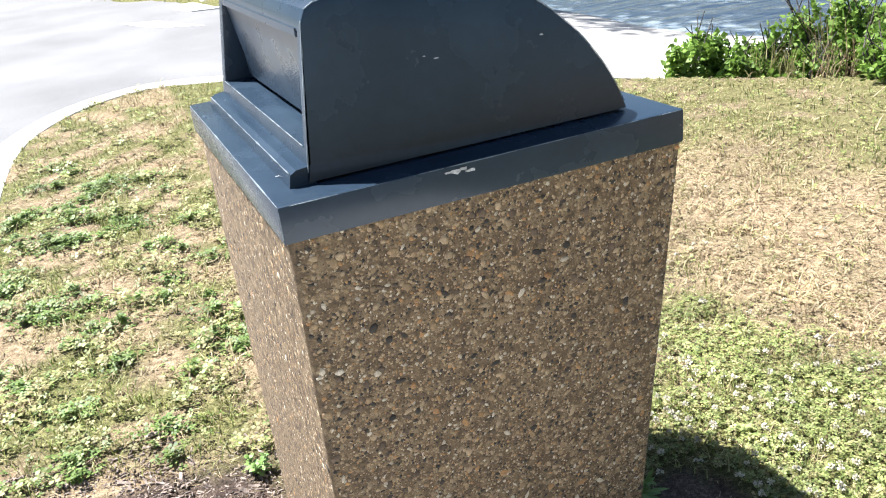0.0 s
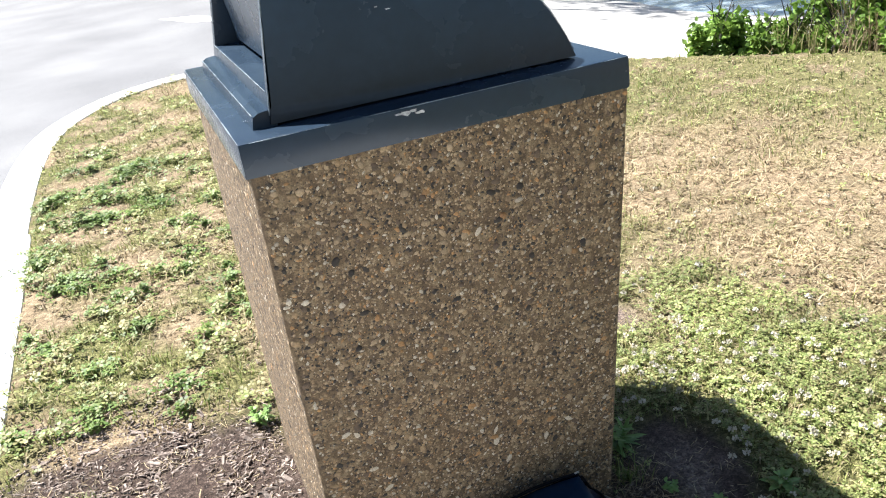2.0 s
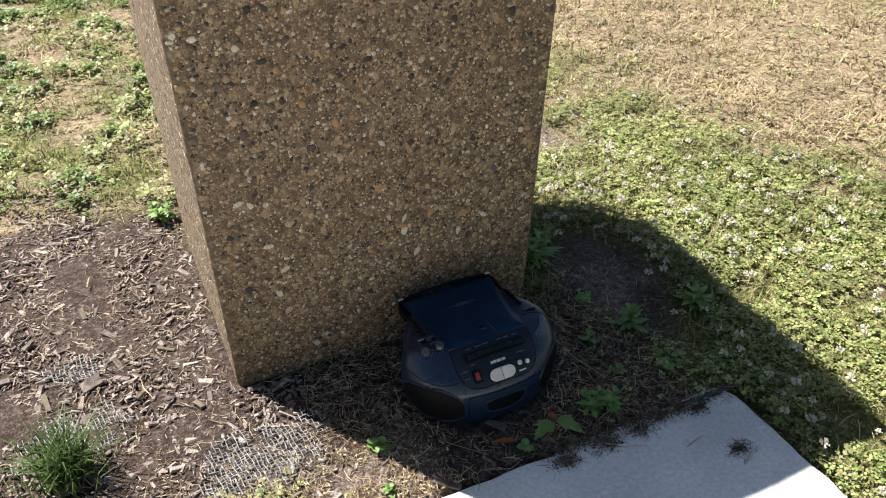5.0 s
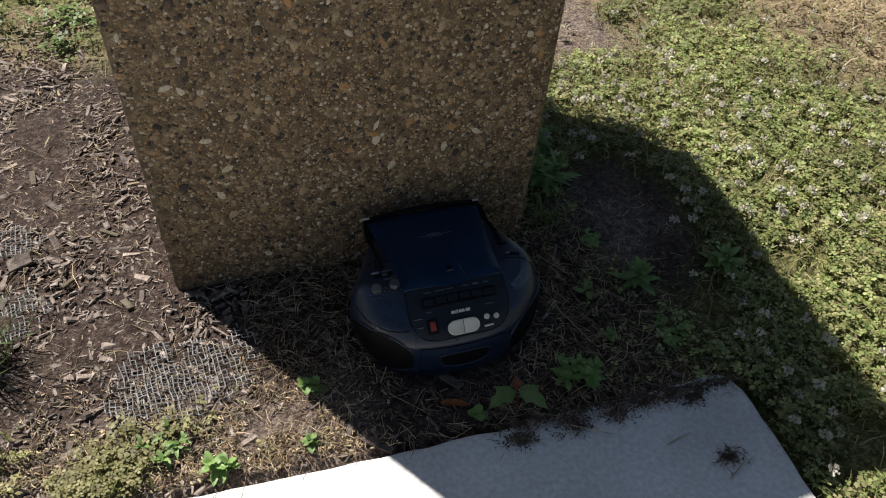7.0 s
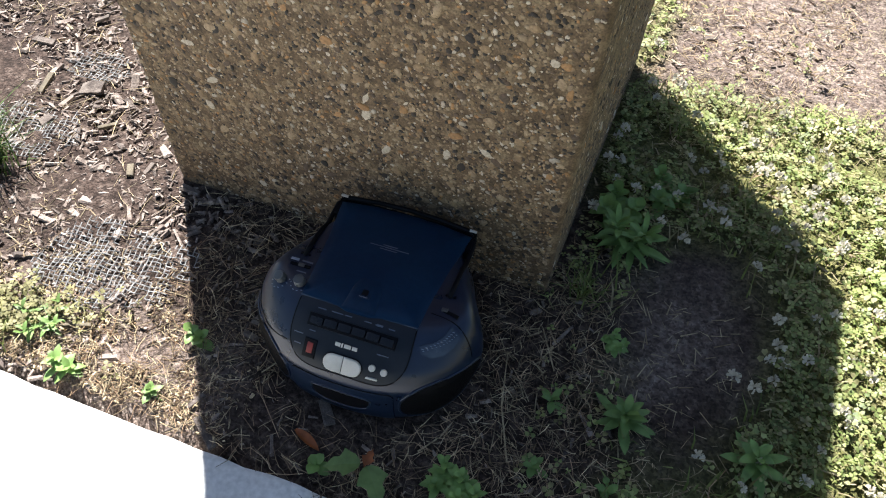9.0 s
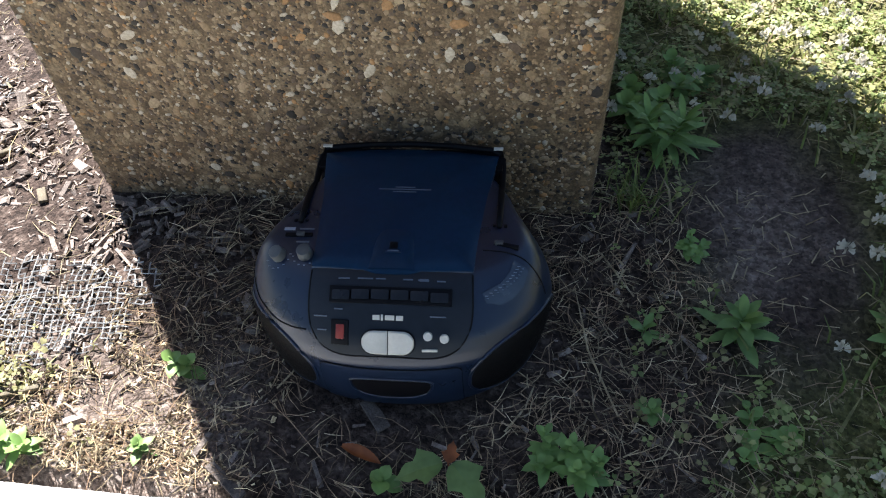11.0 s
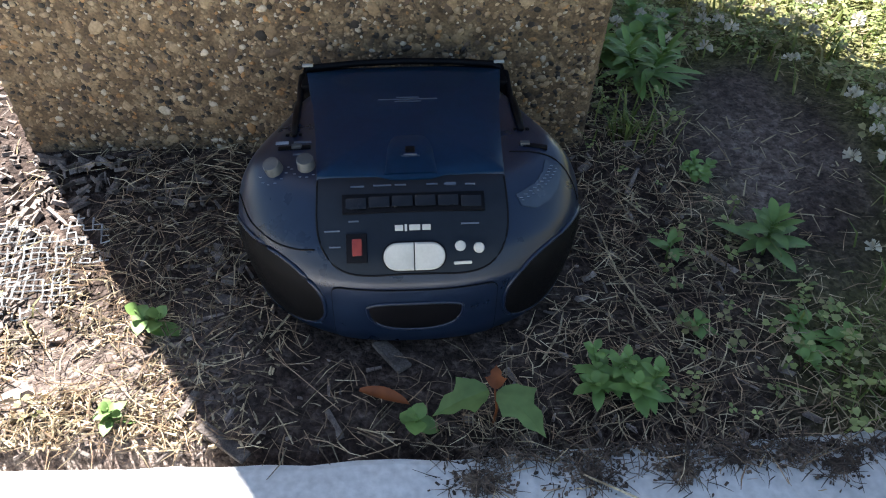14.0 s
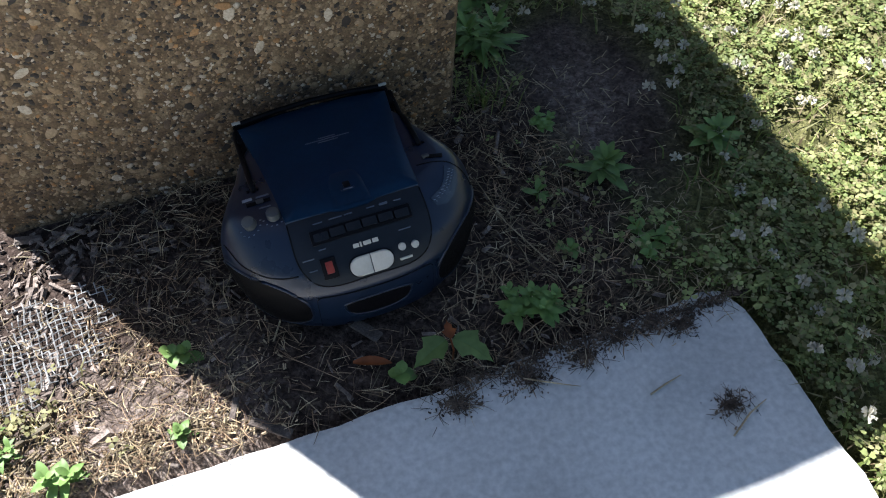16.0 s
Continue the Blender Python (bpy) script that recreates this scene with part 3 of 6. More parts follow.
receptacle = thing("litter_bin", (0, 0, 0), "square pebble-faced concrete litter bin with a slate blue metal hood", "litter bin")
bm = bmesh.new()
lower = [bm.verts.new((*p, -0.06)) for p in BIN_B]
upper = [bm.verts.new((*p, BIN_H)) for p in BIN_T]
bm.faces.new(lower[::-1])
bm.faces.new(upper)
for i in range(4):
    bm.faces.new((lower[i], lower[(i + 1) % 4], upper[(i + 1) % 4], upper[i]))
bmesh.ops.bevel(bm, geom=[e for e in bm.edges if abs(e.verts[0].co.z - e.verts[1].co.z) > 0.5], offset=0.012, segments=3, affect="EDGES", profile=0.5)
bmesh.ops.bevel(bm, geom=[e for e in bm.edges if e.verts[0].co.z > 1 and e.verts[1].co.z > 1], offset=0.008, segments=2, affect="EDGES")
bin_body = part("body", bm, M_MATRIX, receptacle, "tapered concrete body with pebbles set into it", smooth=0.6)

# pebbles set into the four walls
PEB = [((0.247, 0.176, 0.103), (0.352, 0.264, 0.164)), ((0.194, 0.129, 0.070), (0.281, 0.194, 0.105)), ((0.064, 0.044, 0.029), (0.129, 0.088, 0.056)),
       ((0.386, 0.328, 0.247), (0.481, 0.427, 0.340)), ((0.258, 0.135, 0.053), (0.352, 0.200, 0.083)), ((0.016, 0.013, 0.011), (0.038, 0.030, 0.023))]
PEB_W = [0.27, 0.24, 0.19, 0.08, 0.06, 0.16]


def pebble_mat(k, a, b):
    return mat("pebble " + "abcdef"[k], [(0.3, a), (0.7, b)], 70, 0.75, 0.2, 400, fine=300, fine_mix=0.25, random=0.22, rough_var=0.15)


M_PEB = [pebble_mat(k, a, b) for k, (a, b) in enumerate(PEB)]
PHI = (1 + 5 ** 0.5) / 2
ICO_V = [Vector(v).normalized() for v in [(-1, PHI, 0), (1, PHI, 0), (-1, -PHI, 0), (1, -PHI, 0), (0, -1, PHI), (0, 1, PHI), (0, -1, -PHI), (0, 1, -PHI),
                                          (PHI, 0, -1), (PHI, 0, 1), (-PHI, 0, -1), (-PHI, 0, 1)]]
ICO_F = [(0, 11, 5), (0, 5, 1), (0, 1, 7), (0, 7, 10), (0, 10, 11), (1, 5, 9), (5, 11, 4), (11, 10, 2), (10, 7, 6), (7, 1, 8), (3, 9, 4), (3, 4, 2),
         (3, 2, 6), (3, 6, 8), (3, 8, 9), (4, 9, 5), (2, 4, 11), (6, 2, 10), (8, 6, 7), (9, 8, 1)]
rng = random.Random(7)
bags = [Bag() for _ in PEB]
shared = []
for k in range(6):
    me = bpy.data.meshes.new("pebble")
    me.from_pydata([v * rng.uniform(0.8, 1.15) for v in ICO_V], [], ICO_F)
    me.materials.append(M_PEB[k])
    for p in me.polygons:
        p.use_smooth = True
    shared.append(me)
singles = 0
for side, count in ((0, 25000), (3, 10000), (1, 6000), (2, 300)):
    for _ in range(count):
        u, v = rng.random(), rng.random()
        p, nrm = bin_point(0.012 + u * 0.976, 0.005 + v * 0.988, side)
        big = rng.random()
        r = 0.0017 + 0.0034 * big ** 2.9
        if big > 0.985:
            r *= 1.65
        k = rng.choices(range(6), PEB_W)[0]
        q = nrm.to_track_quat("Z", "Y").to_matrix() @ Matrix.Rotation(rng.uniform(0, 6.28), 3, "Z")
        sx, sy, sz = r * rng.uniform(0.9, 1.6), r * rng.uniform(0.7, 1.1), r * (0.13 if side == 3 else 0.34)
        near_one = side == 0 and v < 0.5 and r > 0.0060 and singles < 300
        sink = -sz * rng.uniform(-0.05, 0.6)
        if near_one:
            ob = new("pebble", shared[k])
            ob.parent = receptacle
            ob.matrix_basis = Matrix.Translation(p + nrm * sink) @ q.to_4x4() @ Matrix.Diagonal((sx, sy, sz, 1))
            singles += 1
        else:
            bags[k].add([p + nrm * sink + q @ Vector((w.x * sx, w.y * sy, w.z * sz)) * rng.uniform(0.85, 1.12) for w in ICO_V], ICO_F)
for k, b in enumerate(bags):
    b.make("small_pebble", M_PEB[k], receptacle, smooth=4)["kind"] = "stuff"

# the metal lid: rim, hood with an opening, flap, bolts
HP = [(0.050, 1.070), (0.058, 1.10), (0.083, 1.303), (0.090, 1.318), (0.105, 1.326), (0.145, 1.333), (0.18, 1.337), (0.23, 1.338), (0.283, 1.335),
      (0.325, 1.330), (0.366, 1.322), (0.41, 1.307), (0.451, 1.287), (0.495, 1.256), (0.536, 1.218), (0.565, 1.184), (0.592, 1.146), (0.612, 1.108), (0.626, 1.070)]
HY0, HY1 = -0.052, 0.615


def hood_y(z, near_side=True):
    f = (z - 1.07) / 0.27
    return HY0 + 0.022 * f if near_side else HY1 - 0.022 * f


lid = part("lid", box_bm(-0.018, 0.696, -0.118, 0.676, 1.006, 1.066, 0.006), M_STEEL, receptacle, "slate blue painted metal lid with scuffs", smooth=0.7)
bm = bmesh.new()
vn = [bm.verts.new((x, hood_y(z), z)) for x, z in HP]
vf = [bm.verts.new((x, hood_y(z, False), z)) for x, z in HP]
bm.faces.new(vn)
bm.faces.new(vf[::-1])
for i in range(2, len(HP) - 1):
    bm.faces.new((vn[i], vf[i], vf[i + 1], vn[i + 1]))
# the mouth: a frame round a recess in the sloping end
def end_x(z):
    return 0.050 + (z - 1.07) * (0.083 - 0.050) / (1.303 - 1.07)


o = [(HY0, 1.07), (HY1, 1.07), (hood_y(1.303, False), 1.303), (hood_y(1.303), 1.303)]
i_ = [(HY0 + 0.028, 1.118), (HY1 - 0.028, 1.118), (HY1 - 0.045, 1.285), (HY0 + 0.045, 1.285)]
ov = [vn[0], vf[0], vf[2], vn[2]]
iv = [bm.verts.new((end_x(z), y, z)) for y, z in i_]
dv = [bm.verts.new((0.150 if z < 1.2 else 0.108, y, z - (0.004 if z < 1.2 else 0.010))) for y, z in i_]
for k in range(4):
    j = (k + 1) % 4
    bm.faces.new((ov[k], iv[k], iv[j], ov[j]))
    bm.faces.new((iv[k], dv[k], dv[j], iv[j]))
bm.faces.new(dv)
bmesh.ops.recalc_face_normals(bm, faces=bm.faces[:])
long_edges = [e for e in bm.edges if len(e.link_faces) == 2 and e.calc_face_angle(0) > 0.9 and e.calc_length() > 0.03 and max(v.co.z for v in e.verts) > 1.08 and min(v.co.x for v in e.verts) < 0.65
              and not (e.verts[0] in dv and e.verts[1] in dv)]
sharp_side = [e for e in bm.edges if len(e.link_faces) == 2 and e.calc_face_angle(0) > 1.2 and all(v in vn for v in e.verts) or all(v in vf for v in e.verts)]
bmesh.ops.bevel(bm, geom=list(set(long_edges + sharp_side)), offset=0.005, segments=2, affect="EDGES", profile=0.6)
hood = part("hood", bm, M_STEEL, lid, "curved hood of slate blue painted metal", smooth=0.5)
# sill step, flap and hinge strip
bm = bmesh.new()
prof = [(0.020, 1.066), (0.024, 1.086), (0.034, 1.092), (0.062, 1.095), (0.062, 1.066)]
a = [bm.verts.new((x, HY0 + 0.004, z)) for x, z in prof]
b = [bm.verts.new((x, HY1 - 0.004, z)) for x, z in prof]
for k in range(len(prof) - 1):
    bm.faces.new((a[k], b[k], b[k + 1], a[k + 1]))
bm.faces.new(a[::-1]), bm.faces.new(b)
bmesh.ops.recalc_face_normals(bm, faces=bm.faces[:])
part("sill", bm, M_STEEL, lid, "stepped metal sill below the flap")
bm = bmesh.new()
f0, f1 = (0.086, 1.279), (0.108, 1.128)
q = []
for (x, z) in (f0, f1):
    for y in (HY0 + 0.05, HY1 - 0.05):
        q.append((x, y, z))
for dx in (0.0, 0.004):
    for x, y, z in q:
        bm.verts.new((x + dx, y, z))
bm.verts.ensure_lookup_table()
V = bm.verts
for f in [(0, 1, 3, 2), (4, 6, 7, 5), (0, 2, 6, 4), (1, 5, 7, 3), (2, 3, 7, 6), (0, 4, 5, 1)]:
    bm.faces.new([V[k] for k in f])
part("flap", bm, M_STEEL, lid, "hinged push flap of painted metal")
part("hinge_strip", box_bm(0.079, 0.087, HY0 + 0.05, HY1 - 0.05, 1.276, 1.29, 0.002), M_STEEL, lid)
for x, y in ((0.118, 0.10), (0.118, 0.17), (0.118, 0.42), (0.118, 0.49)):
    bm = bmesh.new()
    bmesh.ops.create_uvsphere(bm, u_segments=12, v_segments=6, radius=0.006)
    for v in bm.verts:
        v.co.z = max(v.co.z * 0.6, -0.001)
        v.co += Vector((x, y, 1.3285))
    part("bolt", bm, M_BOLT, lid, smooth=4)
# paint rubbed thin along the edges, their highlights painted in as pale lines
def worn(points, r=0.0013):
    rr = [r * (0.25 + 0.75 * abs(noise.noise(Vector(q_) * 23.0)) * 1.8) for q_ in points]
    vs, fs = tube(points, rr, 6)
    pymesh("worn_lit_edge", vs, fs, M_WORN_LIT, lid, "pale line for worn blue paint and the edge's highlight", smooth=4)


def line3(a, b, n=26):
    return [tuple(Vector(a).lerp(Vector(b), k / (n - 1))) for k in range(n)]


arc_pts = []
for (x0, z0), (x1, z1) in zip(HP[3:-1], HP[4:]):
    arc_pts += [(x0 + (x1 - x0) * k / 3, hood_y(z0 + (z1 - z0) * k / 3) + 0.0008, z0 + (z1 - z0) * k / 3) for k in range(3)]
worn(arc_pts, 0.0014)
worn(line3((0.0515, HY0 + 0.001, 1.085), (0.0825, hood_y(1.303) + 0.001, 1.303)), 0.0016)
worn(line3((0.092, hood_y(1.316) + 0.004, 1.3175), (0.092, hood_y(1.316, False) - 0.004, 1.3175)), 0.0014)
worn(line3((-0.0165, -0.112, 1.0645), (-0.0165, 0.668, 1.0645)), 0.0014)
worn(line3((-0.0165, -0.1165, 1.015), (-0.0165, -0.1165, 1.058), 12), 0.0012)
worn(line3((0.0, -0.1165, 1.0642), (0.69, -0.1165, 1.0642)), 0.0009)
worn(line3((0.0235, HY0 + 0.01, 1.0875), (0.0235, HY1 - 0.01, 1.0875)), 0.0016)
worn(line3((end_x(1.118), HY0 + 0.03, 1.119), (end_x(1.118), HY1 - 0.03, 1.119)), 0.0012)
# scuffs where the paint has come away
srng = random.Random(3)
for x, y, z, r, up in [(0.262, -0.1195, 1.055, 0.010, 0), (0.275, -0.1195, 1.057, 0.006, 0), (0.287, -0.1195, 1.052, 0.007, 0), (0.248, -0.1195, 1.056, 0.004, 0), (0.283, -0.041, 1.215, 0.0035, 0), (0.262, -0.044, 1.222, 0.002, 0),
                       (0.47, -0.042, 1.22, 0.003, 0), (0.21, 0.16, 1.3405, 0.010, 1), (0.235, 0.20, 1.3405, 0.013, 1), (0.19, 0.25, 1.339, 0.012, 1), (0.25, 0.33, 1.3405, 0.008, 1),
                       (0.02, 0.02, 1.0685, 0.004, 1), (0.03, 0.3, 1.0685, 0.006, 1)]:
    bm = bmesh.new()
    ring = []
    for k in range(9):
        w = 6.283 * k / 9
        rr = r * srng.uniform(0.5, 1.1)
        ring.append(bm.verts.new((x + rr * 1.4 * math.cos(w), y + (rr * 0.5 * math.sin(w) if up else 0), z + (0 if up else rr * 0.5 * math.sin(w)))))
    bm.faces.new(ring)
    part("scuff", bm, M_CHIPPED, lid)

# ---------------------------------------------------------------- portable radio
radio = thing("portable_stereo", (0.4555, -0.195, -0.014), "dark blue-black plastic portable CD and cassette stereo leaning against the bin", "portable stereo", rz=2.1)
# level, reach to the front, to the sides, to the rear
LEVELS = [(0.000, 0.110, 0.142, 0.125), (0.008, 0.116, 0.149, 0.130), (0.030, 0.122, 0.157, 0.133), (0.060, 0.124, 0.164, 0.135), (0.080, 0.1235, 0.166, 0.135),
          (0.090, 0.120, 0.1655, 0.135), (0.100, 0.1145, 0.164, 0.135), (0.110, 0.108, 0.162, 0.134), (0.122, 0.096, 0.158, 0.133), (0.134, 0.083, 0.152, 0.131),
          (0.143, 0.070, 0.145, 0.128), (0.149, 0.056, 0.136, 0.124), (0.152, 0.042, 0.124, 0.116)]
SEG = 180


def finer(rows, n=4):
    """Levels between the given ones, on a smooth curve."""
    out = []
    for i in range(len(rows) - 1):
        p = [np.array(rows[min(max(i + k, 0), len(rows) - 1)]) for k in (-1, 0, 1, 2)]
        for k in range(n):
            t = k / n
            out.append(tuple(0.5 * (2 * p[1] + (p[2] - p[0]) * t + (2 * p[0] - 5 * p[1] + 4 * p[2] - p[3]) * t * t + (3 * p[1] - p[0] - 3 * p[2] + p[3]) * t ** 3)))
    return out + [rows[-1]]


def outline(fr, sd, rr):
    """Plan of the case: a bowed front, full sides, and a narrower back behind the shoulders."""
    pts = []
    for k in range(SEG):
        w = 2 * math.pi * k / SEG
        c, s = math.cos(w), math.sin(w)
        e = 2.35 if s < 0 else 3.4
        x = sd * math.copysign(abs(c) ** (2 / e), c)
        y = (fr if s < 0 else rr) * math.copysign(abs(s) ** (2 / (e if s < 0 else 2.6)), s)
        f = min(1, max(0, (y + 0.012) / 0.085))
        x *= 1 - 0.165 * f * f * (3 - 2 * f)
        pts.append((x, y))
    return pts


LEVELS = finer(LEVELS)
bm = bmesh.new()
loops = [[bm.verts.new((x, y, z)) for x, y in outline(f, s, r)] for z, f, s, r in LEVELS]
bm.faces.new(loops[0][::-1])
for a, b in zip(loops, loops[1:]):
    for k in range(SEG):
        j = (k + 1) % SEG
        bm.faces.new((a[k], a[j], b[j], b[k]))
for sc in (0.7, 0.35):
    ring = [bm.verts.new((v.co.x * sc, v.co.y * sc + 0.02 * (1 - sc), 0.152 + 0.003 * (1 - sc))) for v in loops[-1 if sc == 0.7 else -1]]
    prev = loops[-1] if sc == 0.7 else last
    for k in range(SEG):
        j = (k + 1) % SEG
        bm.faces.new((prev[k], prev[j], ring[j], ring[k]))
    last = ring
bm.faces.new(last)
bmesh.ops.recalc_face_normals(bm, faces=bm.faces[:])
from mathutils.bvhtree import BVHTree
SKIN = BVHTree.FromBMesh(bm)
part("body", bm, M_PLASTIC, radio, "rounded charcoal blue plastic case", smooth=1.2)


def on_skin(x, y, lift=0.0):
    hit, nrm, _, _ = SKIN.ray_cast(Vector((x, y, 1)), Vector((0, 0, -1)))
    if hit is None:
        return Vector((x, y, 0.1)), Vector((0, 0, 1))
    return hit + nrm * lift, nrm


def on_front(x, z, lift=0.0):
    hit, nrm, _, _ = SKIN.ray_cast(Vector((x, -1, z)), Vector((0, 1, 0)))
    if hit is None:
        hit, nrm, _, _ = SKIN.find_nearest(Vector((x, -0.02, z)))
    return hit + nrm * lift, nrm


def on_side(a, z, lift=0.0):
    """A point of the case's skirt: a in degrees round from the front, z up."""
    d = Vector((math.sin(radians(a)), -math.cos(radians(a)), 0))
    hit, nrm, _, _ = SKIN.ray_cast(Vector((d.x, d.y, z)), -d)
    return hit + nrm * lift, nrm


def bead(name, pts, r, material, parent, put, lift=0.0, closed=True, label=""):
    """A thin rounded line of moulding or a seam along the case."""
    pp = [put(x, y, lift)[0] for x, y in (pts + pts[:2] if closed else pts)]
    vs, fs = tube(pp, [r] * len(pp), 8)
    return pymesh(name, vs, fs, material, parent, label, smooth=4)


def patch(name, shape, lift, material, parent, label="", put=None, thick=0.0, smooth=4, fill=5):
    """A thin plate laid over the case. shape: its outline in plan (or in x and z on the front)."""
    cxx = sum(p[0] for p in shape) / len(shape)
    cyy = sum(p[1] for p in shape) / len(shape)
    put = put or on_skin
    vs, fs = [], []
    n_ = len(shape)
    for r in range(fill + 1):
        f = 1 - r / fill
        for x, y in shape:
            vs.append(put(cxx + (x - cxx) * f, cyy + (y - cyy) * f, lift)[0])
    for r in range(fill):
        for k in range(n_):
            j = (k + 1) % n_
            fs.append((r * n_ + k, r * n_ + j, (r + 1) * n_ + j, (r + 1) * n_ + k))
    base = len(vs)
    for x, y in shape:
        vs.append(put(x, y, lift - max(thick, lift + 0.001))[0])
    for k in range(n_):
        j = (k + 1) % n_
        fs.append((k, base + k, base + j, j))
    ob = pymesh(name, vs, fs, material, parent, label, smooth=0.8)
    bmx = bmesh.new()
    bmx.from_mesh(ob.data)
    bmesh.ops.remove_doubles(bmx, verts=bmx.verts, dist=1e-5)
    bmesh.ops.recalc_face_normals(bmx, faces=bmx.faces[:])
    bmx.to_mesh(ob.data)
    bmx.free()
    return finish(ob, 0.8)


def rrect(x0, x1, y0, y1, r, n=5):
    pts = []
    for cx_, cy_, w0 in ((x1 - r, y1 - r, 0), (x0 + r, y1 - r, 90), (x0 + r, y0 + r, 180), (x1 - r, y0 + r, 270)):
        for k in range(n + 1):
            w = radians(w0 + 90 * k / n)
            pts.append((cx_ + r * math.cos(w), cy_ + r * math.sin(w)))
    return pts


def dense(pts, step=0.006):
    out = []
    for a, b in zip(pts, pts[1:] + pts[:1]):
        n_ = max(1, int(math.dist(a, b) / step))
        out += [(a[0] + (b[0] - a[0]) * k / n_, a[1] + (b[1] - a[1]) * k / n_) for k in range(n_)]
    return out


# centre console, CD lid, handle
CON = [(0.0845 * math.copysign(abs(math.cos(w)) ** 0.55, math.cos(w)), -0.078 - 0.0400 * math.sin(w) ** 0.75) for w in np.linspace(0.0, math.pi, 31)]
console = [(0.083, -0.045)] + CON + [(-0.083, -0.045)]
console = dense([(float(x), float(y)) for x, y in console])
patch("console", console, 0.0012, M_CONSOLE, radio, "black centre console with printed marks", thick=0.004, fill=10)
bead("seam", [p for p in console if p[1] < -0.048], 0.0011, M_DARK, radio, on_skin, 0.0006, closed=False, label="dark seam round the console")
lid_shape = [(-0.084, -0.050), (-0.03, -0.052), (-0.016, -0.056), (0.016, -0.056), (0.03, -0.052), (0.084, -0.050), (0.0925, 0.06), (0.1015, 0.131), (0.05, 0.138), (0.0, 0.140), (-0.05, 0.138), (-0.1015, 0.131), (-0.0925, 0.06)]
vs, fs = [], []
dl = dense(lid_shape, 0.006)
nn = len(dl)
LID_H = [(1.0, 0.146), (1.0, 0.1515), (0.985, 0.1530), (0.8, 0.1572), (0.5, 0.1600), (0.2, 0.1610)]
for f, z in LID_H:
    for x, y in dl:
        vs.append((x * f, 0.03 + (y - 0.03) * f, z))
for r in range(len(LID_H) - 1):
    for k in range(nn):
        j = (k + 1) % nn
        fs.append((r * nn + k, r * nn + j, (r + 1) * nn + j, (r + 1) * nn + k))
fs.append(tuple(range((len(LID_H) - 1) * nn, len(LID_H) * nn)))
cd_lid = pymesh("cd_lid", vs, fs, M_PLASTIC2, radio, "glossy navy flip-up CD lid", smooth=0.7)


def slab_on(name, x0, x1, y0, y1, z, h, material, parent, label="", r=0.002):
    return part(name, box_bm(x0, x1, y0, y1, z, z + h, min(r, h * 0.45)), material, parent, label, smooth=0.8)


bm = bmesh.new()
for (x0, x1, y0, y1) in ((-0.028, 0.030, 0.0605, 0.0615), (-0.010, 0.012, 0.0640, 0.0652), (-0.012, 0.014, 0.0565, 0.0575)):
    box_bm(x0, x1, y0, y1, 0.1585, 0.1614, 0, bm)
part("printed_line", bm, M_FAINT, cd_lid)
bm = bmesh.new()
hump = [[bm.verts.new((0.026 * u * (1 - 0.18 * v), -0.052 + 0.062 * v, 0.1522 + 0.0085 * math.sin(math.pi * (0.12 + 0.8 * v)) * (1 - abs(u) ** 4) ** 0.6 + 0.0035 * v)) for u in np.linspace(-1, 1, 17)] for v in np.linspace(0, 1, 11)]
for r0, r1 in zip(hump, hump[1:]):
    for k in range(16):
        bm.faces.new((r0[k], r0[k + 1], r1[k + 1], r1[k]))
part("thumb_rise", bm, M_PLASTIC2, cd_lid, "smooth raised pad at the front of the lid", smooth=4)
slab_on("catch", -0.0085, 0.0085, -0.035, -0.017, 0.1590, 0.0030, M_PLASTIC2, cd_lid, "square lid catch")
slab_on("catch", -0.0045, 0.0045, -0.031, -0.021, 0.1600, 0.0030, M_DARK, cd_lid, "black lid catch")
bm = bmesh.new()
box_bm(-0.006, 0.006, -0.0340, -0.0328, 0.1600, 0.1624, 0, bm)
part("printed_line", bm, M_FAINT, cd_lid)

# carrying handle folded back against the bin
hv, hf = [], []
half_path = [(0.1075, y, on_skin(0.1075, y)[0].z) for y in (0.012, 0.03, 0.05, 0.07, 0.09)] + [(0.1075, 0.115, 0.143), (0.1065, 0.128, 0.1465), (0.103, 0.137, 0.149), (0.094, 0.1405, 0.150), (0.05, 0.1445, 0.1515), (0.0, 0.1465, 0.152)]
path = [(-x, y, z) for x, y, z in half_path] + half_path[-2::-1]
hv, hf = tube([(x, y, z + 0.003) for x, y, z in path], [0.0028] + [0.0036] * (len(path) - 2) + [0.0028], 10)
handle = pymesh("handle", hv, hf, M_DARK, radio, "black folding carrying handle", smooth=4)
for sx in (-1, 1):
    slab_on("handle_cap", sx * 0.101 - 0.0055, sx * 0.101 + 0.0055, 0.1370, 0.1410, 0.1552, 0.0022, M_WHITE, handle, "silver end of the handle", r=0.0005)
    for off, w_ in ((0.1025, 0.0016), (0.1145, 0.0020)):
        bmh = box_bm(-w_, w_, -0.048, 0.052, -0.006, 0.0022, 0.0012)
        for v in bmh.verts:
            px_, py_ = sx * off * (1 + 0.10 * v.co.y) + v.co.x, 0.062 + v.co.y
            v.co = Vector((px_, py_, on_skin(px_, py_)[0].z + v.co.z if abs(px_) < 0.118 else 0.14))
        part("handle_slot", bmh, M_DARK, radio, "black slot beside the lid", smooth=0.8)

slab_on("rear_ledge", -0.107, 0.107, 0.108, 0.1430, 0.120, 0.0310, M_DARK, radio, "black ledge behind the lid", r=0.003)

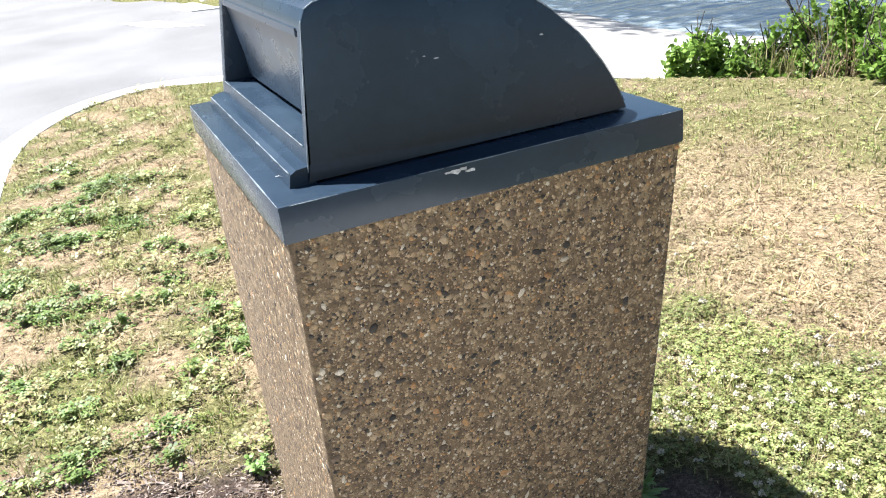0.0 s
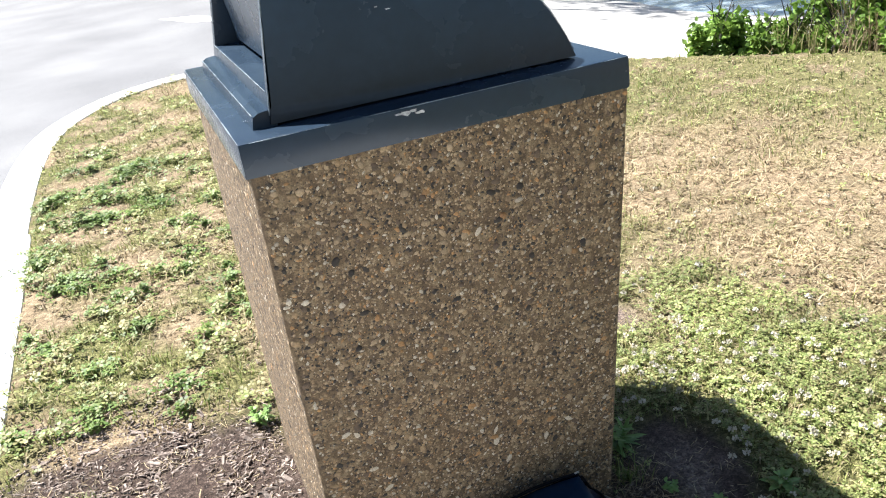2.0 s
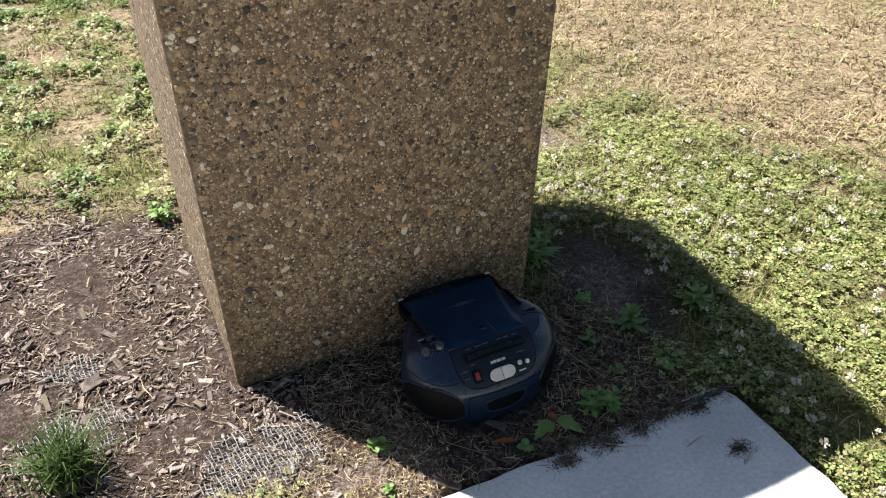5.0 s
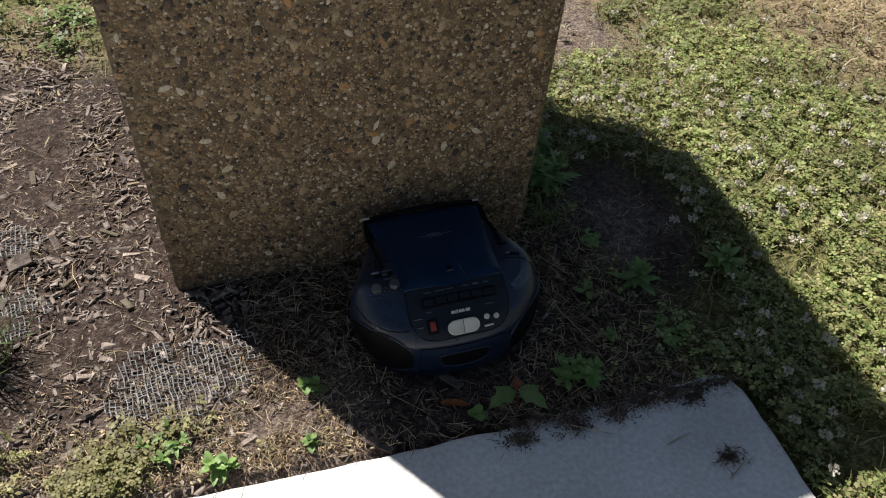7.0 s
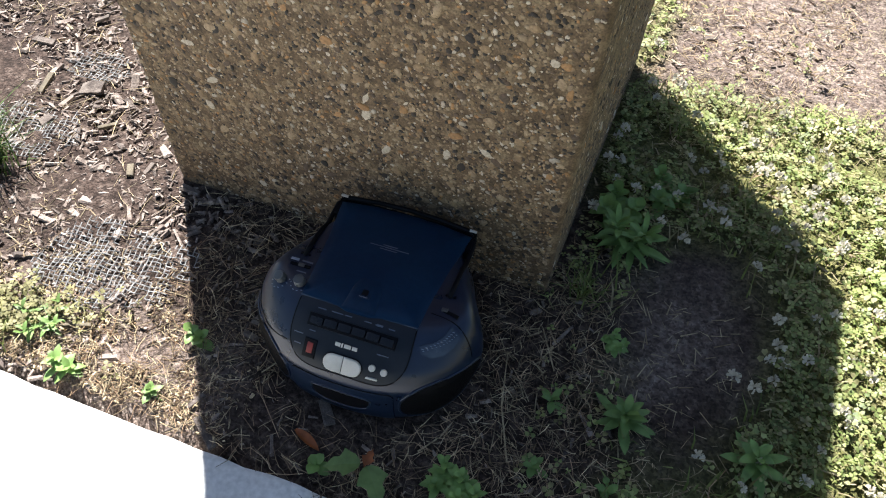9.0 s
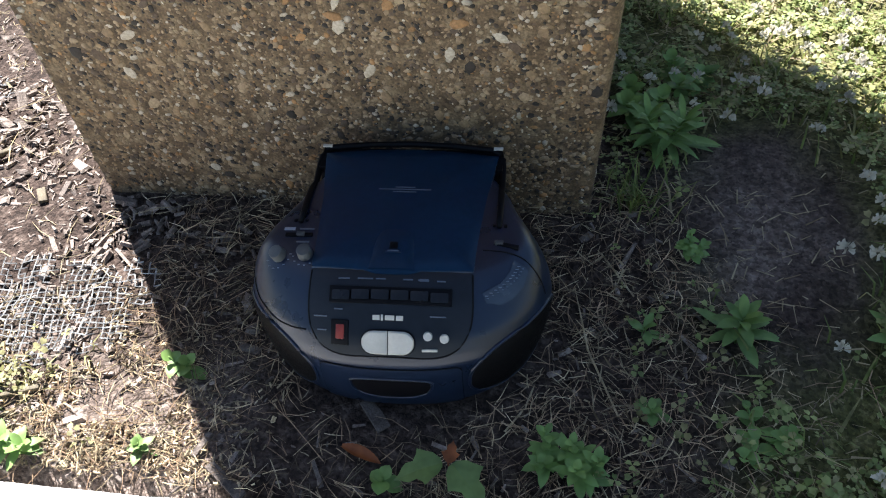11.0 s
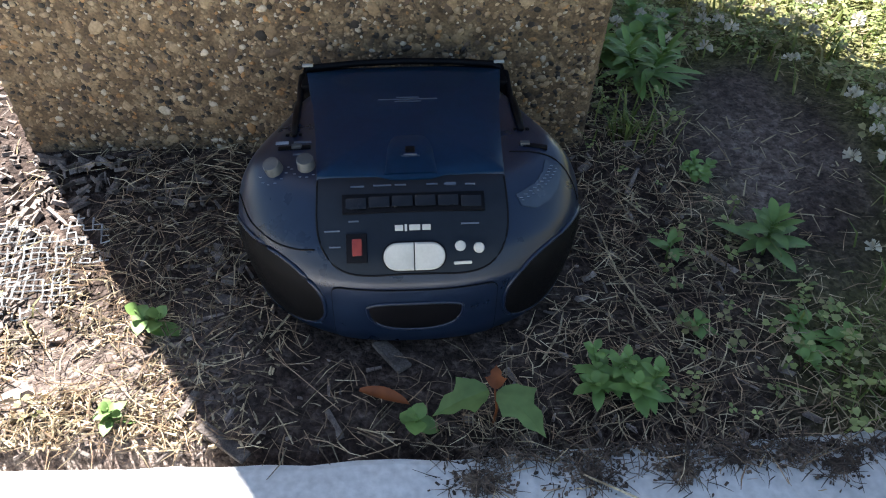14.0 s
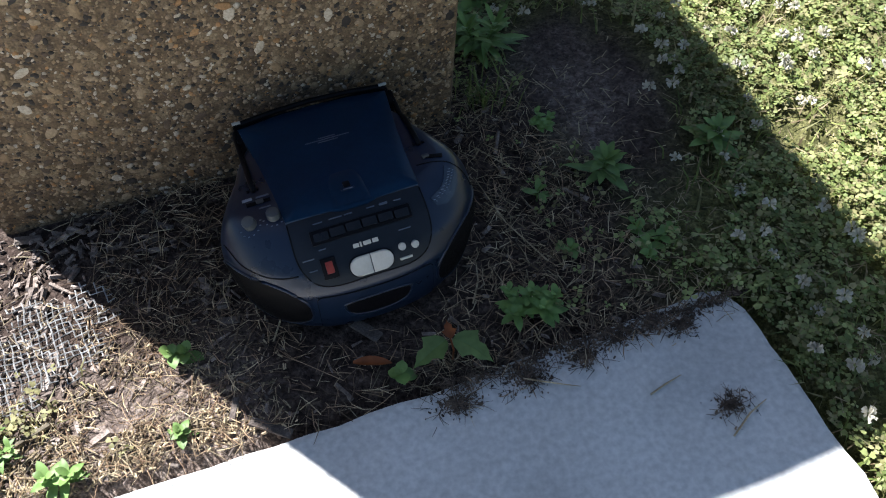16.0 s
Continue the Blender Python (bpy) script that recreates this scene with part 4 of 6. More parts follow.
# cassette keys in a recess
def oriented(bm_, x, y, lift=0.0, turn=0.0):
    p, nrm = on_skin(x, y, lift)
    m = Matrix.Translation(p) @ nrm.to_track_quat("Z", "Y").to_matrix().to_4x4() @ Matrix.Rotation(turn, 4, "Z")
    # keep the plate's long side level
    xa = Vector((1, 0, 0)) - nrm * nrm.x
    xa.normalize()
    ya = nrm.cross(xa)
    m = Matrix((xa, ya, nrm)).transposed().to_4x4()
    m.translation = p
    m = m @ Matrix.Rotation(turn, 4, "Z")
    bm_.transform(m)
    return bm_


def plate(name, x, y, w, d, h, material, parent, label="", r=0.001, lift=0.0, turn=0.0):
    return part(name, oriented(box_bm(-w / 2, w / 2, -d / 2, d / 2, -0.003, h, min(r, h * 0.45 if h > 0.001 else 0.0002)), x, y, lift, turn), material, parent, label, smooth=0.8)


plate("key_recess", 0.001, -0.0755, 0.1255, 0.0175, 0.0026, M_DARK, radio, "black recess of the cassette keys")
for k in range(6):
    plate("cassette_key", -0.0490 + k * 0.0200, -0.0752, 0.0190, 0.0110, 0.0070, M_KEY, radio, "glossy black cassette key", r=0.0022)
# rocker buttons, round buttons, lamp window
def rounded_plate(name, shape, x, y, h, material, parent, label=""):
    bm_ = bmesh.new()
    lo = [bm_.verts.new((px_, py_, -0.003)) for px_, py_ in shape]
    mi = [bm_.verts.new((px_, py_, h * 0.7)) for px_, py_ in shape]
    cxx, cyy = sum(p[0] for p in shape) / len(shape), sum(p[1] for p in shape) / len(shape)
    hi = [bm_.verts.new((cxx + (px_ - cxx) * 0.88, cyy + (py_ - cyy) * 0.88, h)) for px_, py_ in shape]
    for a, b in ((lo, mi), (mi, hi)):
        for k in range(len(shape)):
            j = (k + 1) % len(shape)
            bm_.faces.new((a[k], a[j], b[j], b[k]))
    bm_.faces.new(hi)
    bmesh.ops.recalc_face_normals(bm_, faces=bm_.faces[:])
    return part(name, oriented(bm_, x, y), material, parent, label, smooth=0.7)


half = [(-0.0005, -0.0122), (-0.0005, 0.0122)] + [(-0.0125 - 0.0145 * math.sin(w) ** 0.8, 0.0122 * math.cos(w)) for w in np.linspace(0.05, math.pi - 0.05, 18)]
stadium = [(float(a) * 1.05, float(b) * 1.09) for a, b in half[2:]] + [(-float(a) * 1.05, float(b) * 1.09) for a, b in half[:1:-1]]
rounded_plate("button_bezel", stadium, 0.0, -0.110, 0.0024, M_DARK, radio, "black surround of the rocker buttons")
for sx in (1, -1):
    rounded_plate("rocker_button", [(float(a) * sx, float(b)) for a, b in half], 0.0, -0.110, 0.0045, M_WHITE, radio, "ivory rocker button")
for k in range(2):
    rounded_plate("round_button", [(0.0048 * math.cos(w), 0.0048 * math.sin(w)) for w in np.linspace(0, 6.283, 16, endpoint=False)], 0.0405 + 0.0165 * k, -0.1040, 0.0045, M_WHITE, radio, "small round ivory button")
plate("slim_button", 0.0425, -0.1122, 0.016, 0.0028, 0.0035, M_WHITE, radio, "slim ivory button")
plate("lamp_bezel", -0.0500, -0.1030, 0.0185, 0.026, 0.0025, M_DARK, radio, "black frame of the red window")
plate("lamp_window", -0.0495, -0.1025, 0.0090, 0.0150, 0.0034, M_RED, radio, "red translucent window")
# maker's name as plain bars
for k, (w_, d_) in enumerate(((0.006, 0.0045), (0.0018, 0.0055), (0.008, 0.0045), (0.006, 0.0045))):
    plate("name_bar", [-0.0105, -0.0055, 0.001, 0.0095][k] * 1.2, -0.0925, w_ * 1.2, d_ * 1.1, 0.0026, M_WHITE, radio, r=0.0003)
# rows of unreadable print
for x, y, w_ in ((-0.048, -0.0605, 0.012), (-0.026, -0.0605, 0.016), (-0.010, -0.0605, 0.010), (0.018, -0.0605, 0.010), (0.034, -0.0605, 0.011), (0.052, -0.0605, 0.009), (-0.052, -0.086, 0.009), (-0.071, -0.09, 0.014), (0.050, -0.0895, 0.016), (-0.069, -0.1, 0.010)):
    plate("printed_line", x, y, w_, 0.0014, 0.0022, M_FAINT, radio, r=0.0002)
plate("printed_line", 0.0345, -0.0605, 0.009, 0.003, 0.0023, M_FAINT, radio, r=0.0002)
# round knobs on one shoulder
for x, y in ((-0.123, -0.032), (-0.094, -0.033)):
    bm_ = cylinder_bm(0.0086, 0.0076, -0.003, 0.010, 20, 0.0012)
    kn = part("knob", oriented(bm_, x, y), M_GREY, radio, "round grey knob", smooth=0.7)
    ringb = Bag()
    for k in range(7):
        w = radians(190 + k * 28)
        p, nrm = on_skin(x + 0.0130 * math.cos(w), y + 0.0130 * math.sin(w), 0.0006)
        ringb.add([p + Vector(d) for d in ((-0.0012, -0.0007, 0), (0.0012, -0.0007, 0), (0.0012, 0.0007, 0), (-0.0012, 0.0007, 0))], [(0, 1, 2, 3)])
    ringb.make("dial_mark", M_PRINT, radio)
plate("slider", -0.106, -0.006, 0.030, 0.005, 0.0018, M_DARK, radio, "black slider slot")
plate("slider_grip", -0.104, -0.006, 0.009, 0.005, 0.004, M_GREY, radio)
plate("printed_mark", -0.118, 0.003, 0.012, 0.004, 0.001, M_PRINT, radio, r=0.0002)
plate("printed_line", -0.099, 0.003, 0.016, 0.0022, 0.001, M_FAINT, radio, r=0.0002)
plate("printed_line", -0.100, -0.016, 0.014, 0.0016, 0.001, M_FAINT, radio, r=0.0002)
plate("slider", 0.116, -0.012, 0.026, 0.005, 0.0018, M_DARK, radio, "black slider slot", turn=-0.2)
plate("slider_grip", 0.108, -0.010, 0.009, 0.005, 0.004, M_GREY, radio)
# curved tuning window on the other shoulder
dial_outline = [(0.093, -0.066), (0.098, -0.073), (0.112, -0.071), (0.125, -0.062), (0.134, -0.050), (0.139, -0.034), (0.124, -0.030), (0.120, -0.043), (0.112, -0.054), (0.102, -0.061)]
patch("tuning_window", dense(dial_outline, 0.005), 0.0012, M_SCALE, radio, "smoked tuning scale window", thick=0.003)
marks = Bag()
for k in range(11):
    f = k / 10
    for off, ln in ((0.25, 0.0022), (0.6, 0.0032)):
        w = 0.1 + f * 1.25
        a_ = Vector((0.136, -0.036, 0)).lerp(Vector((0.100, -0.070, 0)), f) + Vector((0.006 * math.sin(f * 3.14), 0, 0))
        b_ = Vector((0.124, -0.034, 0)).lerp(Vector((0.096, -0.066, 0)), f) + Vector((0.004 * math.sin(f * 3.14), 0, 0))
        c_ = a_.lerp(b_, off)
        p, nrm = on_skin(c_.x, c_.y, 0.0018)
        marks.add([p + Vector(d) for d in ((-ln / 2, -0.0006, 0), (ln / 2, -0.0006, 0), (ln / 2, 0.0006, 0), (-ln / 2, 0.0006, 0))], [(0, 1, 2, 3)])
marks.make("scale_mark", M_PRINT, radio)
# front: cassette door and two speaker grilles
door_shape = dense(rrect(-0.074, 0.074, 0.007, 0.079, 0.007), 0.005)
door = patch("cassette_door", door_shape, 0.0016, M_PLASTIC, radio, "curved blue-black cassette door", put=on_front, thick=0.004, fill=8)
bead("seam", door_shape, 0.0010, M_DARK, radio, on_front, 0.0006, label="dark gap round the cassette door")
grip = [(0.043 * math.copysign(abs(math.cos(w)) ** 0.75, math.cos(w)), 0.057 + (0.008 if math.sin(w) > 0 else 0.027) * math.copysign(abs(math.sin(w)) ** 0.8, math.sin(w))) for w in np.linspace(0, 2 * math.pi, 48, endpoint=False)]
grip = [(float(a), float(b)) for a, b in grip]
# no real hollow: a dark patch paints the recess's shade on the door
patch("door_grip", grip, 0.0024, M_DARK, door, "dark oval laid on the door for its shaded finger hollow", put=on_front, thick=0.004)
bead("grip_rim", grip, 0.0017, M_PLASTIC, door, on_front, 0.0018, label="raised rim round the finger hollow")
for sx in (-1, 1):
    gr = [(sx * (61 + 25 * math.copysign(abs(math.cos(w)) ** 0.85, math.cos(w))), 0.0575 + 0.0055 * math.cos(w) + 0.0405 * math.copysign(abs(math.sin(w)) ** 0.85, math.sin(w))) for w in np.linspace(0, 2 * math.pi, 72, endpoint=False)]
    gr = [(float(a), float(b)) for a, b in gr]
    patch("speaker_grille", gr if sx > 0 else gr[::-1], 0.0012, M_SPEAKER, radio, "perforated black speaker grille", put=on_side, thick=0.004, fill=8)
    bead("grille_rim", gr, 0.0020, M_PLASTIC, radio, on_side, 0.0002, label="moulded rim round the speaker grille")
# seam where each shoulder panel ends
for sx in (-1, 1):
    sh = [(sx * x, y) for x, y in ((0.160, -0.020), (0.150, -0.050), (0.138, -0.068), (0.122, -0.083), (0.104, -0.093), (0.0875, -0.098))] if sx < 0 else [(0.092, -0.020), (0.11, -0.021), (0.13, -0.024), (0.150, -0.031), (0.158, -0.036)]
    bead("seam", [(float(a), float(b)) for a, b in smooth_line(sh, 4)], 0.0008, M_DARK, radio, on_skin, 0.0002, closed=False, label="fine seam across the shoulder")

# ---------------------------------------------------------------- plants


def blade(rg, x, y, z, length, width, lean, bend):
    """A bent blade of grass."""
    w = rg.uniform(0, 6.283)
    d = Vector((math.cos(w), math.sin(w), 0))
    s = Vector((-d.y, d.x, 0)) * width
    p0 = Vector((x, y, z - 0.004))
    p1 = p0 + Vector((0, 0, length * 0.55)) + d * length * lean * 0.5
    p2 = p0 + Vector((0, 0, length * (0.95 - 0.5 * bend))) + d * length * (lean + bend * 0.6)
    return [p0 - s, p0 + s, p1 + s * 0.8, p1 - s * 0.8, p2], [(0, 1, 2, 3), (3, 2, 4)]


def clover_leaf(rg, x, y, z, size, h):
    """Three round leaflets on a stalk."""
    c = Vector((x + rg.uniform(-0.01, 0.01), y + rg.uniform(-0.01, 0.01), z + h))
    vs, fs = [], []
    w0 = rg.uniform(0, 6.28)
    tilt = Vector((rg.uniform(-0.45, 0.45), rg.uniform(-0.45, 0.45), 0))
    for k in range(3):
        w = w0 + k * 2.094
        d = Vector((math.cos(w), math.sin(w), 0))
        s = Vector((-d.y, d.x, 0))
        o = len(vs)
        for a, b in ((0.05, 0), (0.55, 0.42), (0.98, 0.30), (0.92, 0.0), (0.98, -0.30), (0.55, -0.42)):
            p = d * a * size + s * b * size
            p.z = p.dot(tilt) + 0.12 * size * abs(b)
            vs.append(c + p)
        fs.append(tuple(range(o, o + 6)))
    return vs, fs


def ground_z(xs, ys):
    return height(xs, ys)


def scatter(count, x0, x1, y0, y1, seed):
    r = np.random.RandomState(seed)
    return r.uniform(x0, x1, count), r.uniform(y0, y1, count)


def clear_of_bin(xs, ys):
    inside = (xs > -0.01) & (xs < 0.675) & (ys > -0.015) & (ys < 0.69)
    slab_ = (xs > -2.6) & (xs < 0.925) & (ys < -0.425)
    rad = np.hypot((xs - 0.456) / 0.16, (ys + 0.195) / 0.14) < 1.0
    return ~inside & ~slab_ & ~rad


green, olive, dryb, clover = Bag(), Bag(), Bag(), Bag()
rg = random.Random(11)
# zones: how many tufts to a square metre, thinning out with distance from the bin
for (x0, x1, y0, y1, dens, size, seed) in [(-0.80, 2.2, -0.80, 1.4, 5200, 1.0, 1), (-0.80, 3.4, 1.4, 3.4, 3000, 1.15, 2), (2.2, 4.4, -0.8, 1.4, 1500, 1.2, 3),
                                          (-0.80, 4.6, 3.4, 7.0, 1150, 1.5, 4), (3.4, 6.0, -0.5, 3.4, 700, 1.6, 5)]:
    cnt = int((x1 - x0) * (y1 - y0) * dens)
    xs, ys = scatter(cnt, x0, x1, y0, y1, seed)
    ok = clear_of_bin(xs, ys) & (inside_dist(LAWN_S, xs, ys) > 0.17)
    xs, ys = xs[ok], ys[ok]
    bare, dry = green_mask(xs, ys)
    n4 = fbm(xs, ys, 4.0, 21.0)
    n5 = fbm(xs, ys, 9.0, 31.0)
    zs = ground_z(xs, ys)
    for x, y, z, b, d, n_, m_ in zip(xs, ys, zs, bare, dry, n4, n5):
        if rg.random() < b * 1.05 or (m_ < -0.12 and rg.random() < 0.75):
            continue
        size_ = size * (1 + 0.9 * max(0.0, n_))
        t = rg.random()
        if t < d:
            k = dryb if rg.random() < 0.78 else olive
            if rg.random() < 0.35:
                k.add(*clover_leaf(rg, x, y, z, rg.uniform(0.006, 0.012) * size, rg.uniform(0.004, 0.02)))
            else:
                k.add(*blade(rg, x, y, z, rg.uniform(0.018, 0.05) * size_, rg.uniform(0.0014, 0.0034) * size, rg.uniform(0.5, 1.7), rg.uniform(0.2, 0.9)))
        elif n_ + 0.5 * m_ > -0.05 and rg.random() < 0.62:
            big = 1.6 if (x < 0.4 and y > 0.6 and n_ > 0.08) else 1.0
            if rg.random() < 0.75:
                (olive if rg.random() < (0.45 if x < 0.4 else 0.35) else clover).add(*clover_leaf(rg, x, y, z, rg.uniform(0.006, 0.012) * size * big, rg.uniform(0.008, 0.04) * big))
            else:
                green.add(*blade(rg, x, y, z, rg.uniform(0.03, 0.06), rg.uniform(0.001, 0.002) * size, rg.uniform(0.1, 0.6), rg.uniform(0.1, 0.6)))
        else:
            u = rg.random()
            k = green if u < 0.52 else (olive if u < 0.84 else dryb)
            k.add(*blade(rg, x, y, z, rg.uniform(0.022, 0.065) * (0.8 + 0.2 * size_), rg.uniform(0.0011, 0.0023) * size, rg.uniform(0.1, 0.8), rg.uniform(0.1, 0.8)))
# denser clover beside the bin
xs, ys = scatter(26000, 0.68, 1.75, -0.95, 0.9, 71)
bare, dry = green_mask(xs, ys)
nc = fbm(xs, ys, 7.0, 13.0)
ok = clear_of_bin(xs, ys) & (np.hypot((xs - 0.9) / 0.13, (ys + 0.0) / 0.22) > 1) & (nc > -0.22) & (dry < 0.5)
for x, y, z, b in zip(xs[ok], ys[ok], ground_z(xs[ok], ys[ok]), bare[ok]):
    if rg.random() < (0.97 if y > 0.42 else 0.55) * b or (x < 0.90 and y < 0.05 and rg.random() < 0.85):
        continue
    (olive if rg.random() < 0.25 else clover).add(*clover_leaf(rg, x, y, z, rg.uniform(0.004, 0.0095), rg.uniform(0.006, 0.034)))
# clippings lying flat in the dry lawn
xs, ys = scatter(30000, -0.78, 4.2, 0.2, 5.5, 81)
ok = clear_of_bin(xs, ys) & (inside_dist(LAWN_S, xs, ys) > 0.2)
xs, ys = xs[ok], ys[ok]
bare, dry = green_mask(xs, ys)
for x, y, z, d, b in zip(xs, ys, ground_z(xs, ys), dry, bare):
    if rg.random() < 0.25 + 0.75 * d and rg.random() > b * 0.6:
        w = rg.uniform(0, 6.283)
        ln, wd = rg.uniform(0.008, 0.03) * (1 + 0.15 * y), rg.uniform(0.001, 0.0035)
        dv_ = Vector((math.cos(w), math.sin(w), rg.uniform(-0.1, 0.45)))
        sv = Vector((-dv_.y, dv_.x, rg.uniform(-0.5, 0.5))).normalized() * wd
        p0 = Vector((x, y, z + rg.uniform(0.004, 0.022)))
        dryb.add([p0 - sv, p0 + sv, p0 + dv_ * ln + sv * 0.5, p0 + dv_ * ln - sv * 0.5], [(0, 1, 2, 3)])
xs, ys = scatter(14000, 0.66, 2.0, -0.85, 1.35, 83)
ok = clear_of_bin(xs, ys)
xs, ys = xs[ok], ys[ok]
nk = fbm(xs, ys, 6.0, 43.0)
for x, y, z, n_ in zip(xs, ys, ground_z(xs, ys), nk):
    side_ = abs(x - 0.97) < 0.36 and abs(y - 0.88) < 0.36
    if rg.random() < (0.9 if side_ else 0.55 + 0.9 * n_):
        w = rg.uniform(0, 6.283)
        ln, wd = rg.uniform(0.006, 0.03), rg.uniform(0.0004, 0.0013)
        dv_ = Vector((math.cos(w), math.sin(w), rg.uniform(-0.1, 0.35)))
        sv = Vector((-dv_.y, dv_.x, rg.uniform(-0.5, 0.5))).normalized() * wd
        p0 = Vector((x, y, z + rg.uniform(0.003, 0.014)))
        dryb.add([p0 - sv, p0 + sv, p0 + dv_ * ln + sv * 0.5, p0 + dv_ * ln - sv * 0.5], [(0, 1, 2, 3)])
# the mound over the road, mown short
xs, ys = scatter(22000, -6, 8, 11, 34, 8)
ok = inside_dist(MOUND_S, xs, ys) > 0.1
for x, y, z in zip(xs[ok], ys[ok], ground_z(xs[ok], ys[ok])):
    green.add(*blade(rg, x, y, z, rg.uniform(0.03, 0.06), rg.uniform(0.008, 0.018), rg.uniform(0.2, 0.8), rg.uniform(0.2, 0.8)))
for b, nm, m_, lb in ((green, "grass", M_GRASS, "green blades of rough lawn grass"), (olive, "fading_grass", M_OLIVE, "yellowing blades of lawn grass"),
                      (dryb, "dry_grass", M_DRY, "straw-coloured dried-out lawn grass"), (clover, "clover", M_CLOVER, "low white clover in the lawn")):
    tagged(b.make(nm, m_), lb, "grass" if nm != "clover" else "clover", kind="stuff")

# clover blossoms
blossom = Bag()
bx, by = scatter(5200, 0.66, 2.3, -0.9, 2.2, 41)
ok = clear_of_bin(bx, by)
bx, by = bx[ok], by[ok]
ok = (bx > 0.92) | (by > 0.12)
bx, by = bx[ok], by[ok]
bare, dry = green_mask(bx, by)
nb = fbm(bx, by, 2.2, 77.0)
for x, y, z, b, d, n_ in zip(bx, by, ground_z(bx, by), bare, dry, nb):
    near_bin = math.exp(-((x - 1.12) ** 2 + (y - 0.15) ** 2) / 0.30)
    if rg.random() > (0.03 + 0.34 * near_bin + 0.08 * max(0, n_)) * (1 - 0.8 * d) * (1 - 0.7 * b):
        continue
    h, r = rg.uniform(0.018, 0.05), rg.uniform(0.0075, 0.0115)
    c = Vector((x, y, z + h))
    for k in range(26):
        a_, e_ = rg.uniform(0, 6.283), rg.uniform(-0.35, 1.5)
        d_ = Vector((math.cos(a_) * math.cos(e_), math.sin(a_) * math.cos(e_), math.sin(e_)))
        s_ = d_.orthogonal().normalized() * r * 0.2
        q_ = c + d_ * r * rg.uniform(0.8, 1.15)
        blossom.add([c + d_ * r * 0.25 - s_ * 0.6, c + d_ * r * 0.25 + s_ * 0.6, q_ + s_, q_ - s_], [(0, 1, 2, 3)])
tagged(blossom.make("clover_blossom", M_BLOSSOM), "white clover flower heads scattered in the lawn", "clover", kind="stuff")

# low clumps of broad-leaved weeds in the worn lawn
broad = Bag()
for _ in range(75):
    cx_, cy_ = rg.uniform(-0.76, 0.15), rg.uniform(0.95, 4.6)
    sp = rg.uniform(0.03, 0.09) * (1 + 0.15 * cy_)
    if inside_dist(LAWN_S, np.array([cx_]), np.array([cy_]))[0] < 0.22:
        continue
    gz_ = float(ground_z(np.array([cx_]), np.array([cy_]))[0])
    for _k in range(int(900 * sp)):
        w, q_ = rg.uniform(0, 6.283), abs(rg.gauss(0, 0.6)) * sp
        broad.add(*clover_leaf(rg, cx_ + 1.3 * q_ * math.cos(w), cy_ + q_ * math.sin(w), gz_, rg.uniform(0.009, 0.017), rg.uniform(0.01, 0.05) * math.exp(-q_ / sp)))
tagged(broad.make("lawn_weed", M_BROAD), "low clumps of bright green broad-leaved lawn weeds", "weed", kind="stuff")

# mulch and straw on the bare ground
chips, straw, brown = Bag(), Bag(), Bag()


def chip(rg, x, y, z, ln, wd, th):
    w = rg.uniform(0, 6.283)
    m = Matrix.Translation((x, y, z + th)) @ Euler((rg.uniform(-0.4, 0.4), rg.uniform(-0.4, 0.4), w)).to_matrix().to_4x4()
    t = rg.uniform(0.4, 0.9)
    return [m @ Vector(p) for p in ((-ln, -wd, -th), (ln, -wd * t, -th), (ln * 0.9, wd * t, -th), (-ln, wd * 0.8, -th),
                                    (-ln * 0.9, -wd * 0.7, th), (ln * 0.85, -wd * t * 0.7, th), (ln * 0.8, wd * t * 0.6, th), (-ln * 0.9, wd * 0.6, th))], \
        [(4, 5, 6, 7), (0, 1, 5, 4), (1, 2, 6, 5), (2, 3, 7, 6), (3, 0, 4, 7)]


def stalk(rg, x, y, z, ln, wd, direction=None):
    w = rg.uniform(0, 6.283) if direction is None else direction
    d = Vector((math.cos(w), math.sin(w), rg.uniform(-0.12, 0.25)))
    s = Vector((-d.y, d.x, 0)).normalized() * wd
    bend = Vector((rg.uniform(-0.2, 0.2), rg.uniform(-0.2, 0.2), rg.uniform(-0.05, 0.12))) * ln
    p0 = Vector((x, y, z + 0.002 + wd))
    p1, p2 = p0 + d * ln * 0.5 + bend * 0.6, p0 + d * ln
    p2.z = max(p2.z, z)
    up = Vector((0, 0, wd * 1.2))
    return [p0 - s, p0 + up, p0 + s, p1 - s, p1 + up, p1 + s, p2 - s * 0.5, p2 + up * 0.5, p2 + s * 0.5], [(0, 1, 4, 3), (1, 2, 5, 4), (3, 4, 7, 6), (4, 5, 8, 7)]


